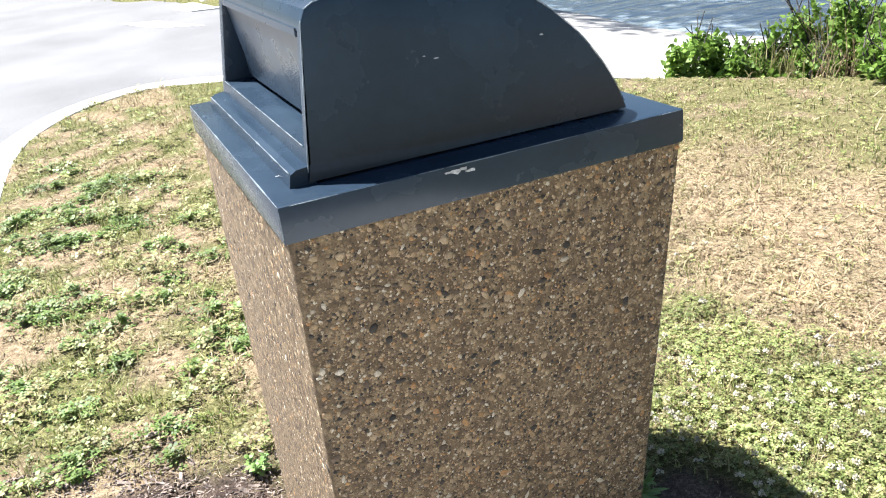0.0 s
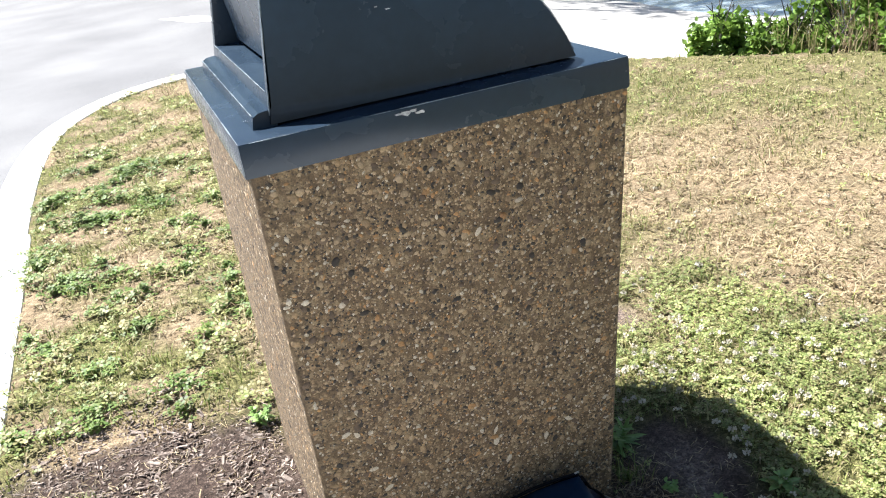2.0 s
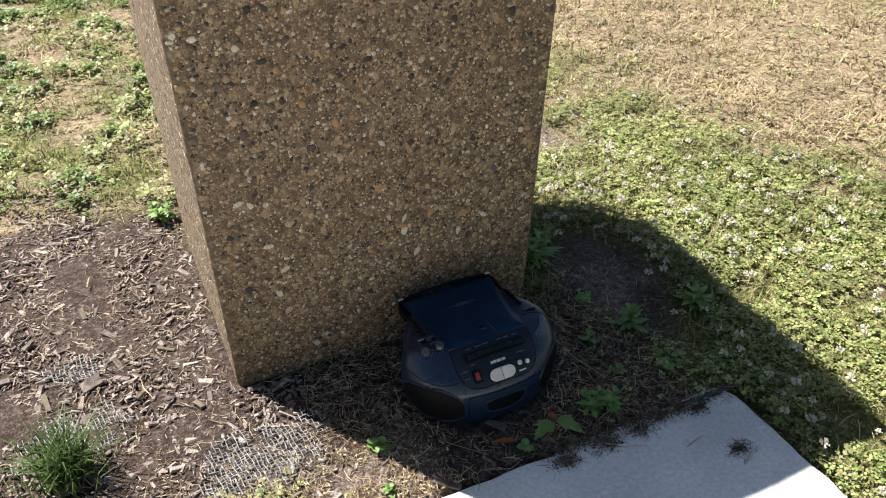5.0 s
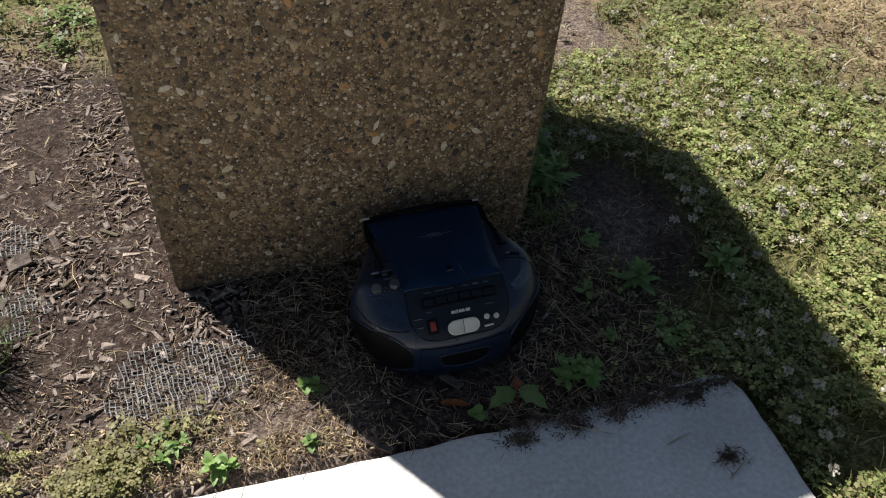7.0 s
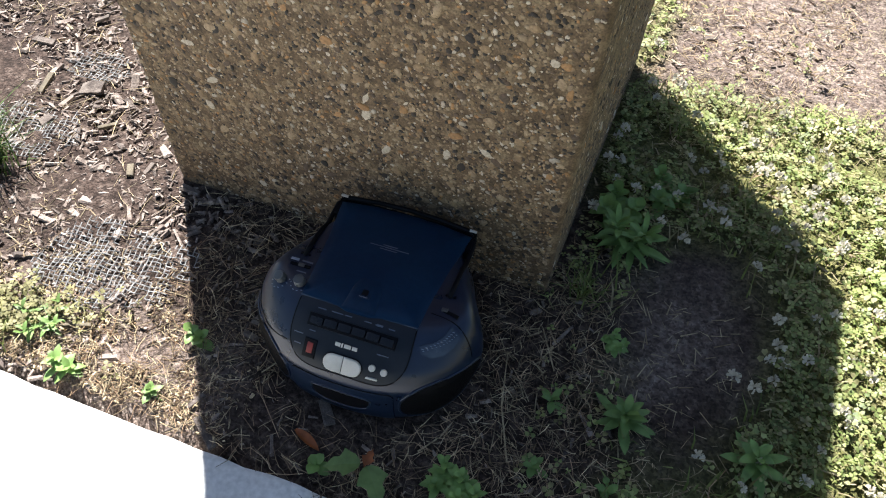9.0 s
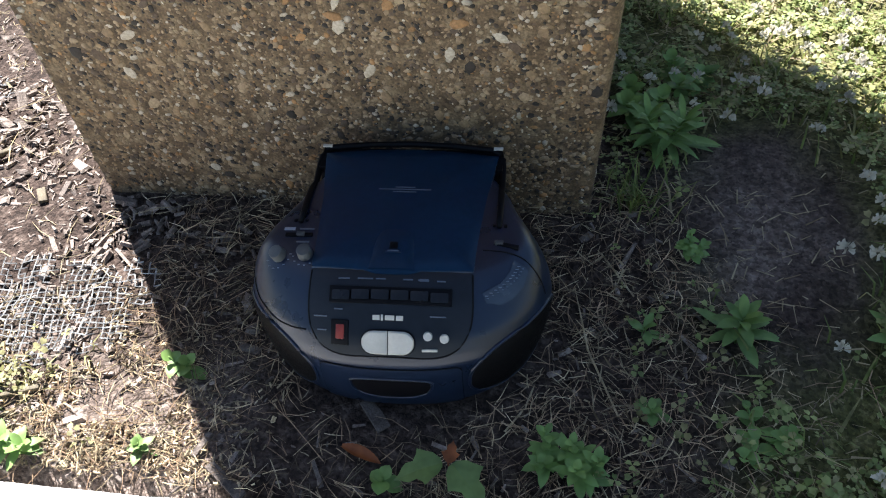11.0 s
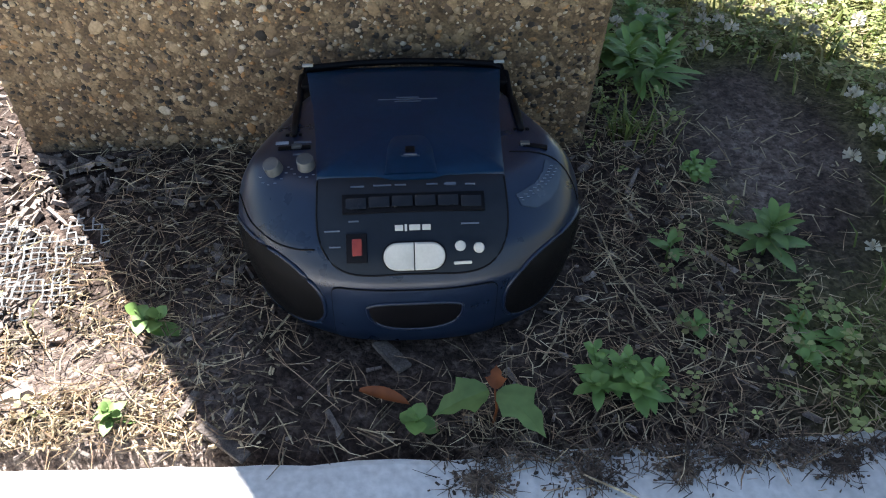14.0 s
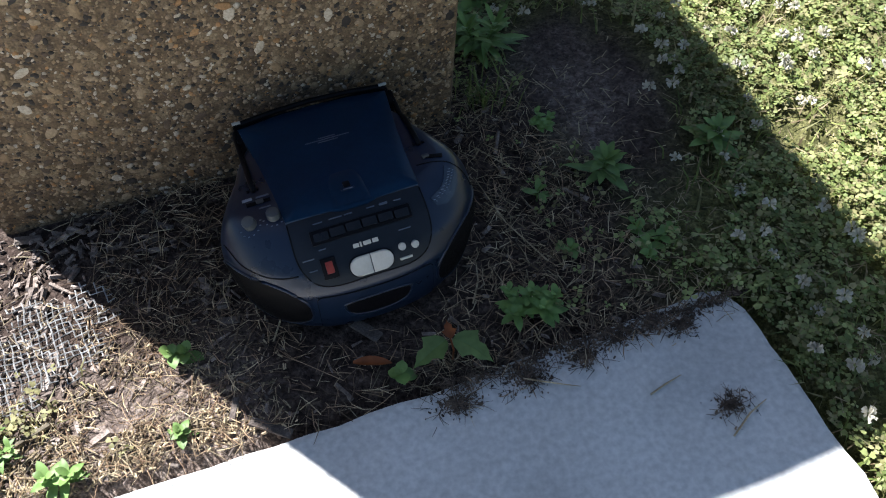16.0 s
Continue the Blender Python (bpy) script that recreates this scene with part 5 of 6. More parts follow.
xs, ys = scatter(46000, -0.8, 1.1, -0.75, 1.15, 51)
ok = clear_of_bin(xs, ys)
xs, ys = xs[ok], ys[ok]
bare, _ = green_mask(xs, ys)
nst = fbm(xs, ys, 5.0, 61.0)
for x, y, z, b, n_ in zip(xs, ys, ground_z(xs, ys), bare, nst):
    if rg.random() > b:
        continue
    left = x < 0.1 + 0.3 * n_
    if math.hypot((x - 0.9) / 0.13, (y - 0.0) / 0.22) < 1 and rg.random() < 0.93:
        continue
    if rg.random() < (0.58 if left else 0.22):
        ln = rg.uniform(0.002, 0.010) * (1 + (rg.random() > 0.93) * 1.4)
        if not left and rg.random() < 0.6:
            continue
        chips.add(*chip(rg, x, y, z, ln, ln * rg.uniform(0.15, 0.5), rg.uniform(0.0008, 0.003)))
    elif rg.random() < 0.36 and not (0.78 < x < 0.98 and -0.2 < y < 0.22):
        (straw if left else brown).add(*stalk(rg, x, y, z, rg.uniform(0.012, 0.05) * (1 + (rg.random() > 0.94)), rg.uniform(0.0003, 0.0008)))
# thick litter of dead stalks in front of the stereo and along the slab
for _ in range(5200):
    x, y = rg.uniform(0.12, 0.92), rg.uniform(-0.424, 0.06)
    if math.hypot((x - 0.37) / 0.16, (y + 0.355) / 0.055) < 1 and rg.random() < 0.8:
        continue
    if rg.random() < 0.07 and x > 0.52:
        y = -0.42 + rg.gauss(0, 0.03)
    if not clear_of_bin(np.array([x]), np.array([min(y, -0.1)]))[0] and y > -0.43:
        continue
    if (x > 0.80 and rg.random() < 0.5) or math.hypot((x - 0.89) / 0.10, (y - 0.01) / 0.17) < 1:
        continue
    z = -0.026 if (y < -0.42 and x < 0.91) else 0.075 * min(0, y)
    (straw if rg.random() < 0.45 else brown).add(*stalk(rg, x, y, z + rg.uniform(0, 0.008), rg.uniform(0.008, 0.042), rg.uniform(0.0002, 0.0007)))
# pale chopped straw beside the slab, laid thick to brighten its sunlit strip
for _ in range(7000):
    x, y = rg.uniform(-0.45, 0.33), -0.418 + abs(rg.gauss(0, 0.10))
    if rg.random() < (x - 0.16) * 5 or y > -0.12 or noise.noise(Vector((x * 14, y * 14, 5))) < -0.15:
        continue
    z = 0.075 * y + rg.uniform(0, 0.006)
    if rg.random() < 0.45:
        w = rg.uniform(-0.9, 4.0) if y < -0.40 else None
        ln = rg.uniform(0.006, 0.03)
        if y < -0.395:
            w = rg.uniform(0.1, 3.0)
        (brown if rg.random() < 0.3 else straw).add(*stalk(rg, x, y, z, ln, rg.uniform(0.0003, 0.0009), w))
    else:
        ln = rg.uniform(0.001, 0.0045)
        (chips if rg.random() < 0.15 else straw).add(*chip(rg, x, y, z, ln, ln * rg.uniform(0.2, 0.5), rg.uniform(0.0006, 0.0018)))
tagged(chips.make("bark_mulch", M_CHIP), "grey brown shredded bark mulch on bare soil", "mulch", kind="stuff")
tagged(brown.make("dead_stalks", M_STALK), "dead stalks matted over soil, coloured darker brown for the shade", "straw", kind="stuff")
tagged(straw.make("dead_stalks", M_STRAW), "dead grass stalks lying over bare soil", "straw", kind="stuff")
# larger pieces of bark that lie apart
for x, y, ln, wd, rz_ in ((-0.28, 0.131, 0.022, 0.015, 20), (-0.37, 0.11, 0.026, 0.006, 100), (-0.28, 0.40, 0.024, 0.006, 100), (-0.085, -0.03, 0.014, 0.006, 120), (-0.40, 0.33, 0.015, 0.007, 40),
                          (-0.23, 0.29, 0.02, 0.007, 130), (-0.19, 0.05, 0.018, 0.004, 60), (-0.46, 0.22, 0.022, 0.008, 10), (0.02, -0.33, 0.024, 0.003, 20), (-0.12, 0.18, 0.02, 0.004, 150), (-0.30, 0.02, 0.012, 0.009, 70)):
    bm = box_bm(-ln, ln, -wd, wd, 0, 0.006, 0.0015)
    bmesh.ops.subdivide_edges(bm, edges=bm.edges[:], cuts=1)
    lumpy(bm, wd * 0.35, 60)
    ch = part("bark_chip", bm, M_STRAW if wd < 0.0065 else M_CHIP, None)
    ch.matrix_basis = pose(x, y, 0.075 * min(0, y) + 0.004, rg.uniform(-12, 12), rg.uniform(-12, 12), rz_)
    tagged(ch, "loose splinter of pale weathered wood lying on mulch" if wd < 0.0065 else "flat piece of grey bark lying on mulch", "bark chip", "bark chips by the bin")

# erosion netting that shows through
def netting(cx_, cy_, rx_, ry_, turn, seed):
    r = random.Random(seed)
    b = Bag()
    nx, ny = int(rx_ * 2 / 0.0085), int(ry_ * 2 / 0.0085)
    ca, sa = math.cos(turn), math.sin(turn)

    def pt(u, v):
        lx, ly = (u - 0.5) * 2 * rx_, (v - 0.5) * 2 * ry_
        lx += 0.004 * noise.noise(Vector((lx * 40, ly * 40, seed)))
        ly += 0.006 * noise.noise(Vector((lx * 40, ly * 40, seed + 7.3)))
        x, y = cx_ + lx * ca - ly * sa, cy_ + lx * sa + ly * ca
        return Vector((x, y, 0.075 * min(0, y) + 0.008 + 0.008 * noise.noise(Vector((x * 18, y * 18, seed)))))

    for i in range(nx):
        for j in range(ny):
            u, v = i / nx, j / ny
            e = math.hypot(u - 0.5, v - 0.5) * 2 + 0.35 * noise.noise(Vector((u * 5, v * 5, seed + 2)))
            if e > 0.95 or r.random() < 0.12 + 0.5 * max(0, e - 0.35):
                continue
            for u2, v2 in (((i + 1) / nx, v), (u, (j + 1) / ny)):
                a, c = pt(u, v), pt(u2, v2)
                s = (c - a).cross(Vector((0, 0, 1))).normalized() * r.uniform(0.0006, 0.0011)
                up = Vector((0, 0, 0.0010))
                b.add([a - s, a + up, a + s, c - s, c + up, c + s], [(0, 1, 4, 3), (1, 2, 5, 4)])
    ob = b.make("erosion_netting", M_NET)
    return tagged(ob, "bleached woven erosion netting half buried in mulch", "netting", "erosion netting", "")


netting(0.0, -0.215, 0.15, 0.085, 0.15, 3)
netting(-0.33, -0.02, 0.12, 0.07, 0.2, 9)
netting(-0.31, 0.19, 0.07, 0.05, 0.1, 15)


# ---------------------------------------------------------------- single weeds
def leaf_strip(base, direction, length, width, droop, fold=0.25, n=6):
    """A lance-shaped leaf as a folded strip."""
    d = Vector(direction).normalized()
    side = d.cross(Vector((0, 0, 1)))
    if side.length < 1e-3:
        side = Vector((1, 0, 0))
    side.normalize()
    up = side.cross(d).normalized()
    vs, fs = [], []
    for k in range(n + 1):
        t = k / n
        w = width * (math.sin(math.pi * min(1, t * 0.92 + 0.06)) ** 0.8) * (1 if t < 1 else 0.1)
        c = Vector(base) + d * length * t - Vector((0, 0, 1)) * droop * length * t * t
        vs += [c - side * w + up * w * fold, c, c + side * w + up * w * fold]
    for k in range(n):
        o = 3 * k
        fs += [(o, o + 1, o + 4, o + 3), (o + 1, o + 2, o + 5, o + 4)]
    return vs, fs


def rosette(at, stems, leaves, length, width, tall, seed, label, spread=0.03, name="weed"):
    r = random.Random(seed)
    x, y = at
    z = 0.075 * min(0, y)
    root = thing(name, (x, y, z), label, "weed", "weeds round the bin")
    for s in range(stems):
        w = 6.283 * s / stems + r.uniform(-0.3, 0.3)
        off = spread if stems > 1 else 0.0
        top = Vector((math.cos(w) * off, math.sin(w) * off, tall * r.uniform(0.75, 1.1)))
        vs, fs = tube([(0, 0, -0.01), top * 0.5 + Vector((0, 0, 0.004)), top], [0.0018, 0.0015, 0.001], 6)
        pymesh("stem", vs, fs, M_WEED, root, smooth=4)
        for k in range(leaves):
            f = k / leaves
            a = k * 2.4 + r.uniform(-0.3, 0.3)
            h = 0.25 + 0.75 * f
            el = 0.15 + 0.9 * f
            d = Vector((math.cos(a) * math.cos(el), math.sin(a) * math.cos(el), math.sin(el)))
            L_ = length * (1.05 - 0.5 * f) * r.uniform(0.8, 1.15)
            vs, fs = leaf_strip(top * h, d, L_, width * (1.1 - 0.35 * f) * r.uniform(0.85, 1.1), r.uniform(0.15, 0.5))
            pymesh("leaf", vs, fs, M_WEED, root, smooth=4)
    return root


rosette((0.833, -0.190), 1, 20, 0.056, 0.0074, 0.045, 1, "bright green weed with narrow pointed leaves on bare soil")
rosette((0.632, -0.362), 3, 13, 0.029, 0.0056, 0.040, 2, "bushy bright green weed beside the concrete slab", 0.022)
rosette((0.662, -0.372), 3, 13, 0.030, 0.0058, 0.045, 12, "bushy bright green weed beside the concrete slab", 0.016)
rosette((1.015, -0.185), 1, 18, 0.052, 0.0078, 0.045, 3, "green weed with narrow leaves among clover")
rosette((0.763, 0.130), 2, 22, 0.072, 0.0068, 0.075, 4, "leafy green weed against the shaded side of the bin", 0.025)
rosette((0.73, 0.20), 3, 12, 0.045, 0.012, 0.05, 14, "leafy green weed against the shaded side of the bin", 0.035)
rosette((0.80, 0.27), 3, 12, 0.04, 0.011, 0.04, 15, "low green weed in the shade of the bin", 0.04)
rosette((0.79, -0.065), 4, 9, 0.018, 0.005, 0.02, 5, "small mossy weed on bare soil", 0.018)
rosette((0.19, -0.387), 1, 10, 0.022, 0.006, 0.02, 6, "small yellow-green sprout in straw")
rosette((0.05, -0.40), 2, 11, 0.034, 0.006, 0.03, 7, "bright green weed at the edge of the slab", 0.015)
rosette((-0.03, -0.345), 4, 8, 0.03, 0.004, 0.03, 8, "wispy green weed beside netting", 0.04)
rosette((0.205, -0.285), 2, 5, 0.026, 0.009, 0.03, 9, "small broad-leaved seedling in shade", 0.012)
rosette((0.46, -0.40), 1, 5, 0.024, 0.009, 0.026, 10, "small broad-leaved seedling by the slab")
rosette((0.735, -0.295), 1, 7, 0.026, 0.006, 0.02, 16, "low green weed in dead stalks", 0.03)
rosette((0.845, -0.315), 3, 8, 0.024, 0.0065, 0.02, 17, "low green weed in dead stalks", 0.04)
rosette((-0.045, 0.77), 3, 11, 0.035, 0.010, 0.06, 11, "pale yellow-green weed beside the lit side of the bin", 0.03)
rosette((0.73, -0.19), 1, 6, 0.03, 0.006, 0.02, 18, "thin green weed on bare soil")

# tufts of coarse grass by the mulch
def tuft(at, count, length, seed, label, material=M_GRASS):
    r = random.Random(seed)
    b = Bag()
    for _ in range(count):
        w, q_ = r.uniform(0, 6.283), abs(r.gauss(0, 0.03))
        b.add(*blade(r, q_ * math.cos(w), q_ * math.sin(w), 0, length * r.uniform(0.5, 1.1), r.uniform(0.0010, 0.0018), r.uniform(0.05, 0.7), r.uniform(0.05, 0.5)))
    ob = b.make("grass_tuft", material)
    ob["kind"] = "stuff"
    ob.matrix_basis = pose(*at, 0.075 * min(0, at[1]))
    return tagged(ob, label, "grass tuft", "grass tufts")


tuft((-0.338, -0.112), 460, 0.135, 1, "dense tuft of dark green grass in mulch", M_TUFT)
tuft((-0.30, -0.30), 80, 0.07, 2, "small tuft of green grass in mulch")
tuft((-0.55, 0.62), 120, 0.07, 3, "tuft of green grass at the edge of the mulch")
tuft((0.72, 0.02), 70, 0.06, 4, "tuft of grass against the foot of the bin")
tuft((-0.10, -0.39), 60, 0.05, 5, "small tuft of green grass by the slab")

# mat of fine yellow-green weeds creeping along the slab
mat_weed = Bag()
r = random.Random(55)
for _ in range(5200):
    x, y = r.uniform(-0.62, 0.12), -0.412 + abs(r.gauss(0, 0.055))
    n_ = noise.noise(Vector((x * 7, y * 9, 2.0))) + 0.4 * noise.noise(Vector((x * 22, y * 22, 4.0)))
    if y > -0.24 or n_ < 0.02 + max(0, x - 0.02) * 3:
        continue
    z = 0.075 * y
    if r.random() < 0.55:
        mat_weed.add(*clover_leaf(r, x, y, z, r.uniform(0.004, 0.009), r.uniform(0.004, 0.03)))
    else:
        mat_weed.add(*blade(r, x, y, z, r.uniform(0.012, 0.04), r.uniform(0.0008, 0.0018), r.uniform(0.2, 0.9), r.uniform(0.1, 0.7)))
tagged(mat_weed.make("creeping_weed", M_OLIVE), "fine yellow-green weeds creeping along the slab edge", "weed", kind="stuff")

# wood scraps and a curled dead leaf on the soil by the stereo
for x, y, ln, wd, rz_, lb in ((0.437, -0.322, 0.020, 0.008, -50, "flat scrap of grey wood lying at the foot of the stereo"), (0.292, -0.412, 0.026, 0.006, -35, "pale strip of bark lying beside the slab"), (0.255, -0.375, 0.016, 0.004, 70, "pale strip of bark lying beside the slab")):
    bm = box_bm(-ln, ln, -wd, wd, 0, 0.005, 0.0012)
    bmesh.ops.subdivide_edges(bm, edges=bm.edges[:], cuts=1)
    lumpy(bm, wd * 0.3, 70)
    ob = part("bark_chip", bm, M_CHIP, None)
    ob.matrix_basis = pose(x, y, 0.075 * y + 0.004, r.uniform(-8, 8), r.uniform(-8, 8), rz_)
    tagged(ob, lb, "bark chip", "bark chips by the bin")
vs, fs = leaf_strip((0, 0, 0), (1, 0, 0.05), 0.05, 0.007, 0.0, 0.9, 9)
ob = pymesh("dead_leaf", vs, fs, M_RUST, None, smooth=4)
ob.matrix_basis = pose(0.408, -0.362, -0.020, 0, 0, -22)
tagged(ob, "curled brown dead leaf lying on dark soil", "dead leaf")

# maple seedling with one withered leaf
seedling = thing("maple_seedling", (0.528, -0.395, -0.03), "maple seedling with two green lobed leaves and a withered red one", "seedling")
LOBES = [(0.0, 0.0), (0.02, -0.14), (0.14, -0.34), (0.24, -0.40), (0.42, -0.56), (0.46, -0.42), (0.55, -0.27), (0.70, -0.29), (0.78, -0.22), (0.86, -0.10), (1.0, 0.0)]


def maple_leaf(base, direction, size, material, tilt):
    half_ = LOBES
    pts = half_ + [(a, -b) for a, b in half_[-2:0:-1]]
    d = Vector(direction).normalized()
    s = Vector((-d.y, d.x, 0)).normalized()
    vs = [Vector(base) + (d * a + s * b * 0.72) * size + Vector((0, 0, abs(b) * size * 0.18 - tilt * a * a * size)) for a, b in pts]
    c = Vector(base) + d * size * 0.5 + Vector((0, 0, -tilt * 0.25 * size))
    vs.append(c)
    m_ = len(pts)
    return vs, [(k, (k + 1) % m_, m_) for k in range(m_)]


vs, fs = tube([(0, 0, -0.005), (0.003, 0.002, 0.02), (0.0, 0.004, 0.045)], [0.0016, 0.0013, 0.001], 6)
pymesh("stem", vs, fs, M_RUST, seedling, "thin reddish stem", smooth=4)
for d, size, m_, tl, nm in (((-0.95, -0.35, 0), 0.052, M_MAPLE, 0.25, "green lobed leaf"), ((0.70, -0.75, 0), 0.055, M_MAPLE, 0.3, "green lobed leaf"), ((0.1, 1.0, 0), 0.024, M_RUST, -0.2, "withered rust-red leaf")):
    vs, fs = maple_leaf((0.0 + 0.006 * d[0], 0.004, 0.045), d, size, m_, tl)
    pymesh("leaf", vs, fs, m_, seedling, nm)

# soil and stalks spilt over the slab
for cx_, cy_, r_, seed in ((0.820, -0.571, 0.022, 1), (0.686, -0.448, 0.026, 2), (0.786, -0.432, 0.024, 3), (0.512, -0.458, 0.030, 4), (0.822, -0.450, 0.022, 5), (0.735, -0.440, 0.018, 6), (0.608, -0.452, 0.034, 7)):
    r = random.Random(seed)
    b = Bag()
    for _ in range(int(11000 * r_)):
        w, q_ = r.uniform(0, 6.283), abs(r.gauss(0, 0.5)) * r_
        x, y = cx_ + q_ * math.cos(w) * 1.3, cy_ + q_ * math.sin(w) * 0.8
        if r.random() < 0.6:
            ln = r.uniform(0.0006, 0.0024)
            b.add(*chip(r, x, y, -0.024, ln, ln * 0.6, r.uniform(0.0004, 0.0013)))
        else:
            b.add(*stalk(r, x, y, -0.024, r.uniform(0.006, 0.026), 0.0004))
    tagged(b.make("soil_spill", M_SPILL), "dark crumbs of soil and stalks spilt on concrete", "soil", kind="stuff")
edge_spill = Bag()
r = random.Random(77)
for _ in range(1000):
    x = r.uniform(0.50, 0.925)
    band = 0.005 + 0.017 * max(0, noise.noise(Vector((x * 16, 3.0, 0))) + 0.25)
    y = -0.424 - abs(r.gauss(0, 1)) * band
    if r.random() < 0.55:
        ln = r.uniform(0.0008, 0.003)
        edge_spill.add(*chip(r, x, y, -0.024 + r.uniform(0, 0.003), ln, ln * 0.6, r.uniform(0.0005, 0.0015)))
    else:
        edge_spill.add(*stalk(r, x, y, -0.024 + r.uniform(0, 0.004), r.uniform(0.006, 0.030), r.uniform(0.0003, 0.0006)))
tagged(edge_spill.make("soil_spill", M_SPILL), "brown soil and stalks washed over the concrete edge", "soil", kind="stuff")
for x0, y0, w, ln in ((0.735, -0.528, 0.25, 0.05), (0.80, -0.61, 0.45, 0.07), (0.60, -0.455, -0.5, 0.07), (0.70, -0.30, 1.9, 0.16), (0.72, -0.14, 2.2, 0.14), (0.32, -0.30, 1.0, 0.09), (0.58, -0.33, 1.2, 0.10)):
    st = stalk(random.Random(int(x0 * 100)), 0, 0, 0, ln, 0.0012, w)
    ob = pymesh("twig", *st, M_STRAW)
    ob.matrix_basis = pose(x0, y0, (-0.0235 if y0 < -0.43 else 0.075 * min(0, y0) + 0.004))
    tagged(ob, "thin dry twig lying on the ground", "twig", "twigs")

# ---------------------------------------------------------------- trees over the road
def zat(x, y):
    return float(height(np.array([x]), np.array([y]))[0])


def leaf_cloud(bag, centre, radii, count, size, rg_, gaps=0.35):
    """Leaves in clumps inside an ellipsoid, with gaps between the clumps."""
    clumps = []
    while len(clumps) < max(6, count // 70):
        p = Vector((rg_.uniform(-1, 1), rg_.uniform(-1, 1), rg_.uniform(-1, 1)))
        if 0.25 < p.length < 1:
            clumps.append(p)
    for _ in range(count):
        c = rg_.choice(clumps)
        p = c + Vector((rg_.gauss(0, 1), rg_.gauss(0, 1), rg_.gauss(0, 0.8))) * gaps * 0.35
        w = Vector(centre) + Vector((p.x * radii[0], p.y * radii[1], p.z * radii[2]))
        d = Vector((rg_.gauss(0, 1), rg_.gauss(0, 1), rg_.gauss(-0.2, 0.6))).normalized()
        s = d.orthogonal().normalized()
        s = (Matrix.Rotation(rg_.uniform(0, 6.28), 3, d) @ s) * size * rg_.uniform(0.25, 0.5)
        L_ = size * rg_.uniform(0.7, 1.3)
        bag.add([w, w + d * L_ * 0.45 + s, w + d * L_, w + d * L_ * 0.45 - s], [(0, 1, 2, 3)])


def tree(x, y, radius, tall, lean, crown_at, crown_r, leaves, seed, label, fork=False, size=0.16):
    r = random.Random(seed)
    radius *= 0.74
    root = thing("tree", (x, y, zat(x, y)), label, "tree", "lakeside trees")
    b = Bag()
    pts, rad = [], []
    for k in range(9):
        t = k / 8
        flare = 1 + 0.9 * math.exp(-t * 16)
        pts.append(Vector((lean[0] * t * t, lean[1] * t * t, tall * t - 0.1)) + Vector((r.uniform(-1, 1), r.uniform(-1, 1), 0)) * radius * 0.18)
        rad.append(radius * flare * (1 - 0.55 * t))
    b.add(*tube(pts, rad, 14))
    if fork:
        q_ = [pts[1] + Vector((0, 0, -0.2)), pts[1] + Vector((radius * 2.2, 0.2, 1.2)), pts[1] + Vector((radius * 4.2, 0.3, tall * 0.7))]
        b.add(*tube(q_, [radius * 0.8, radius * 0.7, radius * 0.4], 10))
    for k in range(4):
        w = Vector((0, 0, tall * r.uniform(0.2, 0.4)))
        b.add(*tube([pts[1] * 0 + Vector((math.cos(k * 1.6), math.sin(k * 1.6), 0)) * radius * 1.75 + Vector((0, 0, -0.15)), Vector((math.cos(k * 1.6), math.sin(k * 1.6), 0)) * radius * 0.85 + Vector((0, 0, radius * 1.5)), Vector((0, 0, radius * 3.2))],
                    [radius * 0.4, radius * 0.34, radius * 0.2], 7))
    ca = Vector(crown_at)
    for k in range(6):
        tip = ca + Vector((r.uniform(-0.7, 0.7) * crown_r[0], r.uniform(-0.7, 0.7) * crown_r[1], r.uniform(-0.4, 0.5) * crown_r[2]))
        s = pts[6 + k % 3]
        b.add(*tube([s, s.lerp(tip, 0.5) + Vector((0, 0, 0.5)), tip], [radius * 0.35, radius * 0.22, 0.03], 7))
    b.make("trunk", M_BARK, root, "grey furrowed trunk with limbs", smooth=4)
    c = Bag()
    leaf_cloud(c, crown_at, crown_r, leaves, size, r)
    c.make("crown", M_CROWN, root, "green leafy crown")
    return root


tree(3.68, 15.5, 0.31, 9.0, (-0.9, -0.6), (-0.55, -2.3, 10.4), (2.3, 3.8, 1.5), 13000, 1, "large old lakeside tree with flaring grey roots")
tree(3.10, 17.8, 0.16, 8.5, (0.6, 0.3), (0.8, 0.5, 9.0), (2.4, 2.4, 1.8), 1200, 2, "slim leaning lakeside tree", fork=True)
tree(2.72, 19.9, 0.17, 9.0, (-0.8, 0.2), (-0.6, 0.6, 9.6), (2.4, 2.4, 1.8), 1200, 3, "twin-stemmed lakeside tree with dark bark", fork=True)
tree(2.38, 23.0, 0.24, 9.5, (-0.2, 0.2), (0, 0.8, 10), (3, 3, 2), 1400, 4, "tall dark-barked lakeside tree")
tree(1.85, 25.9, 0.16, 9.0, (0.5, 0.2), (0, 1, 9.6), (2.6, 2.6, 2), 1200, 5, "tall dark-barked lakeside tree", fork=True)
tree(-0.45, 33.0, 0.22, 8.5, (-0.5, 0.2), (0, 1, 7.5), (3, 3, 3), 1800, 6, "tree with dark foliage at the far edge of the lawn", size=0.3)
tree(-1.7, 38.0, 0.28, 8.5, (0.2, 0.2), (0, 0, 6.4), (3.4, 3, 3.6), 2600, 7, "tree with low dark foliage at the far edge of the lawn", size=0.32)
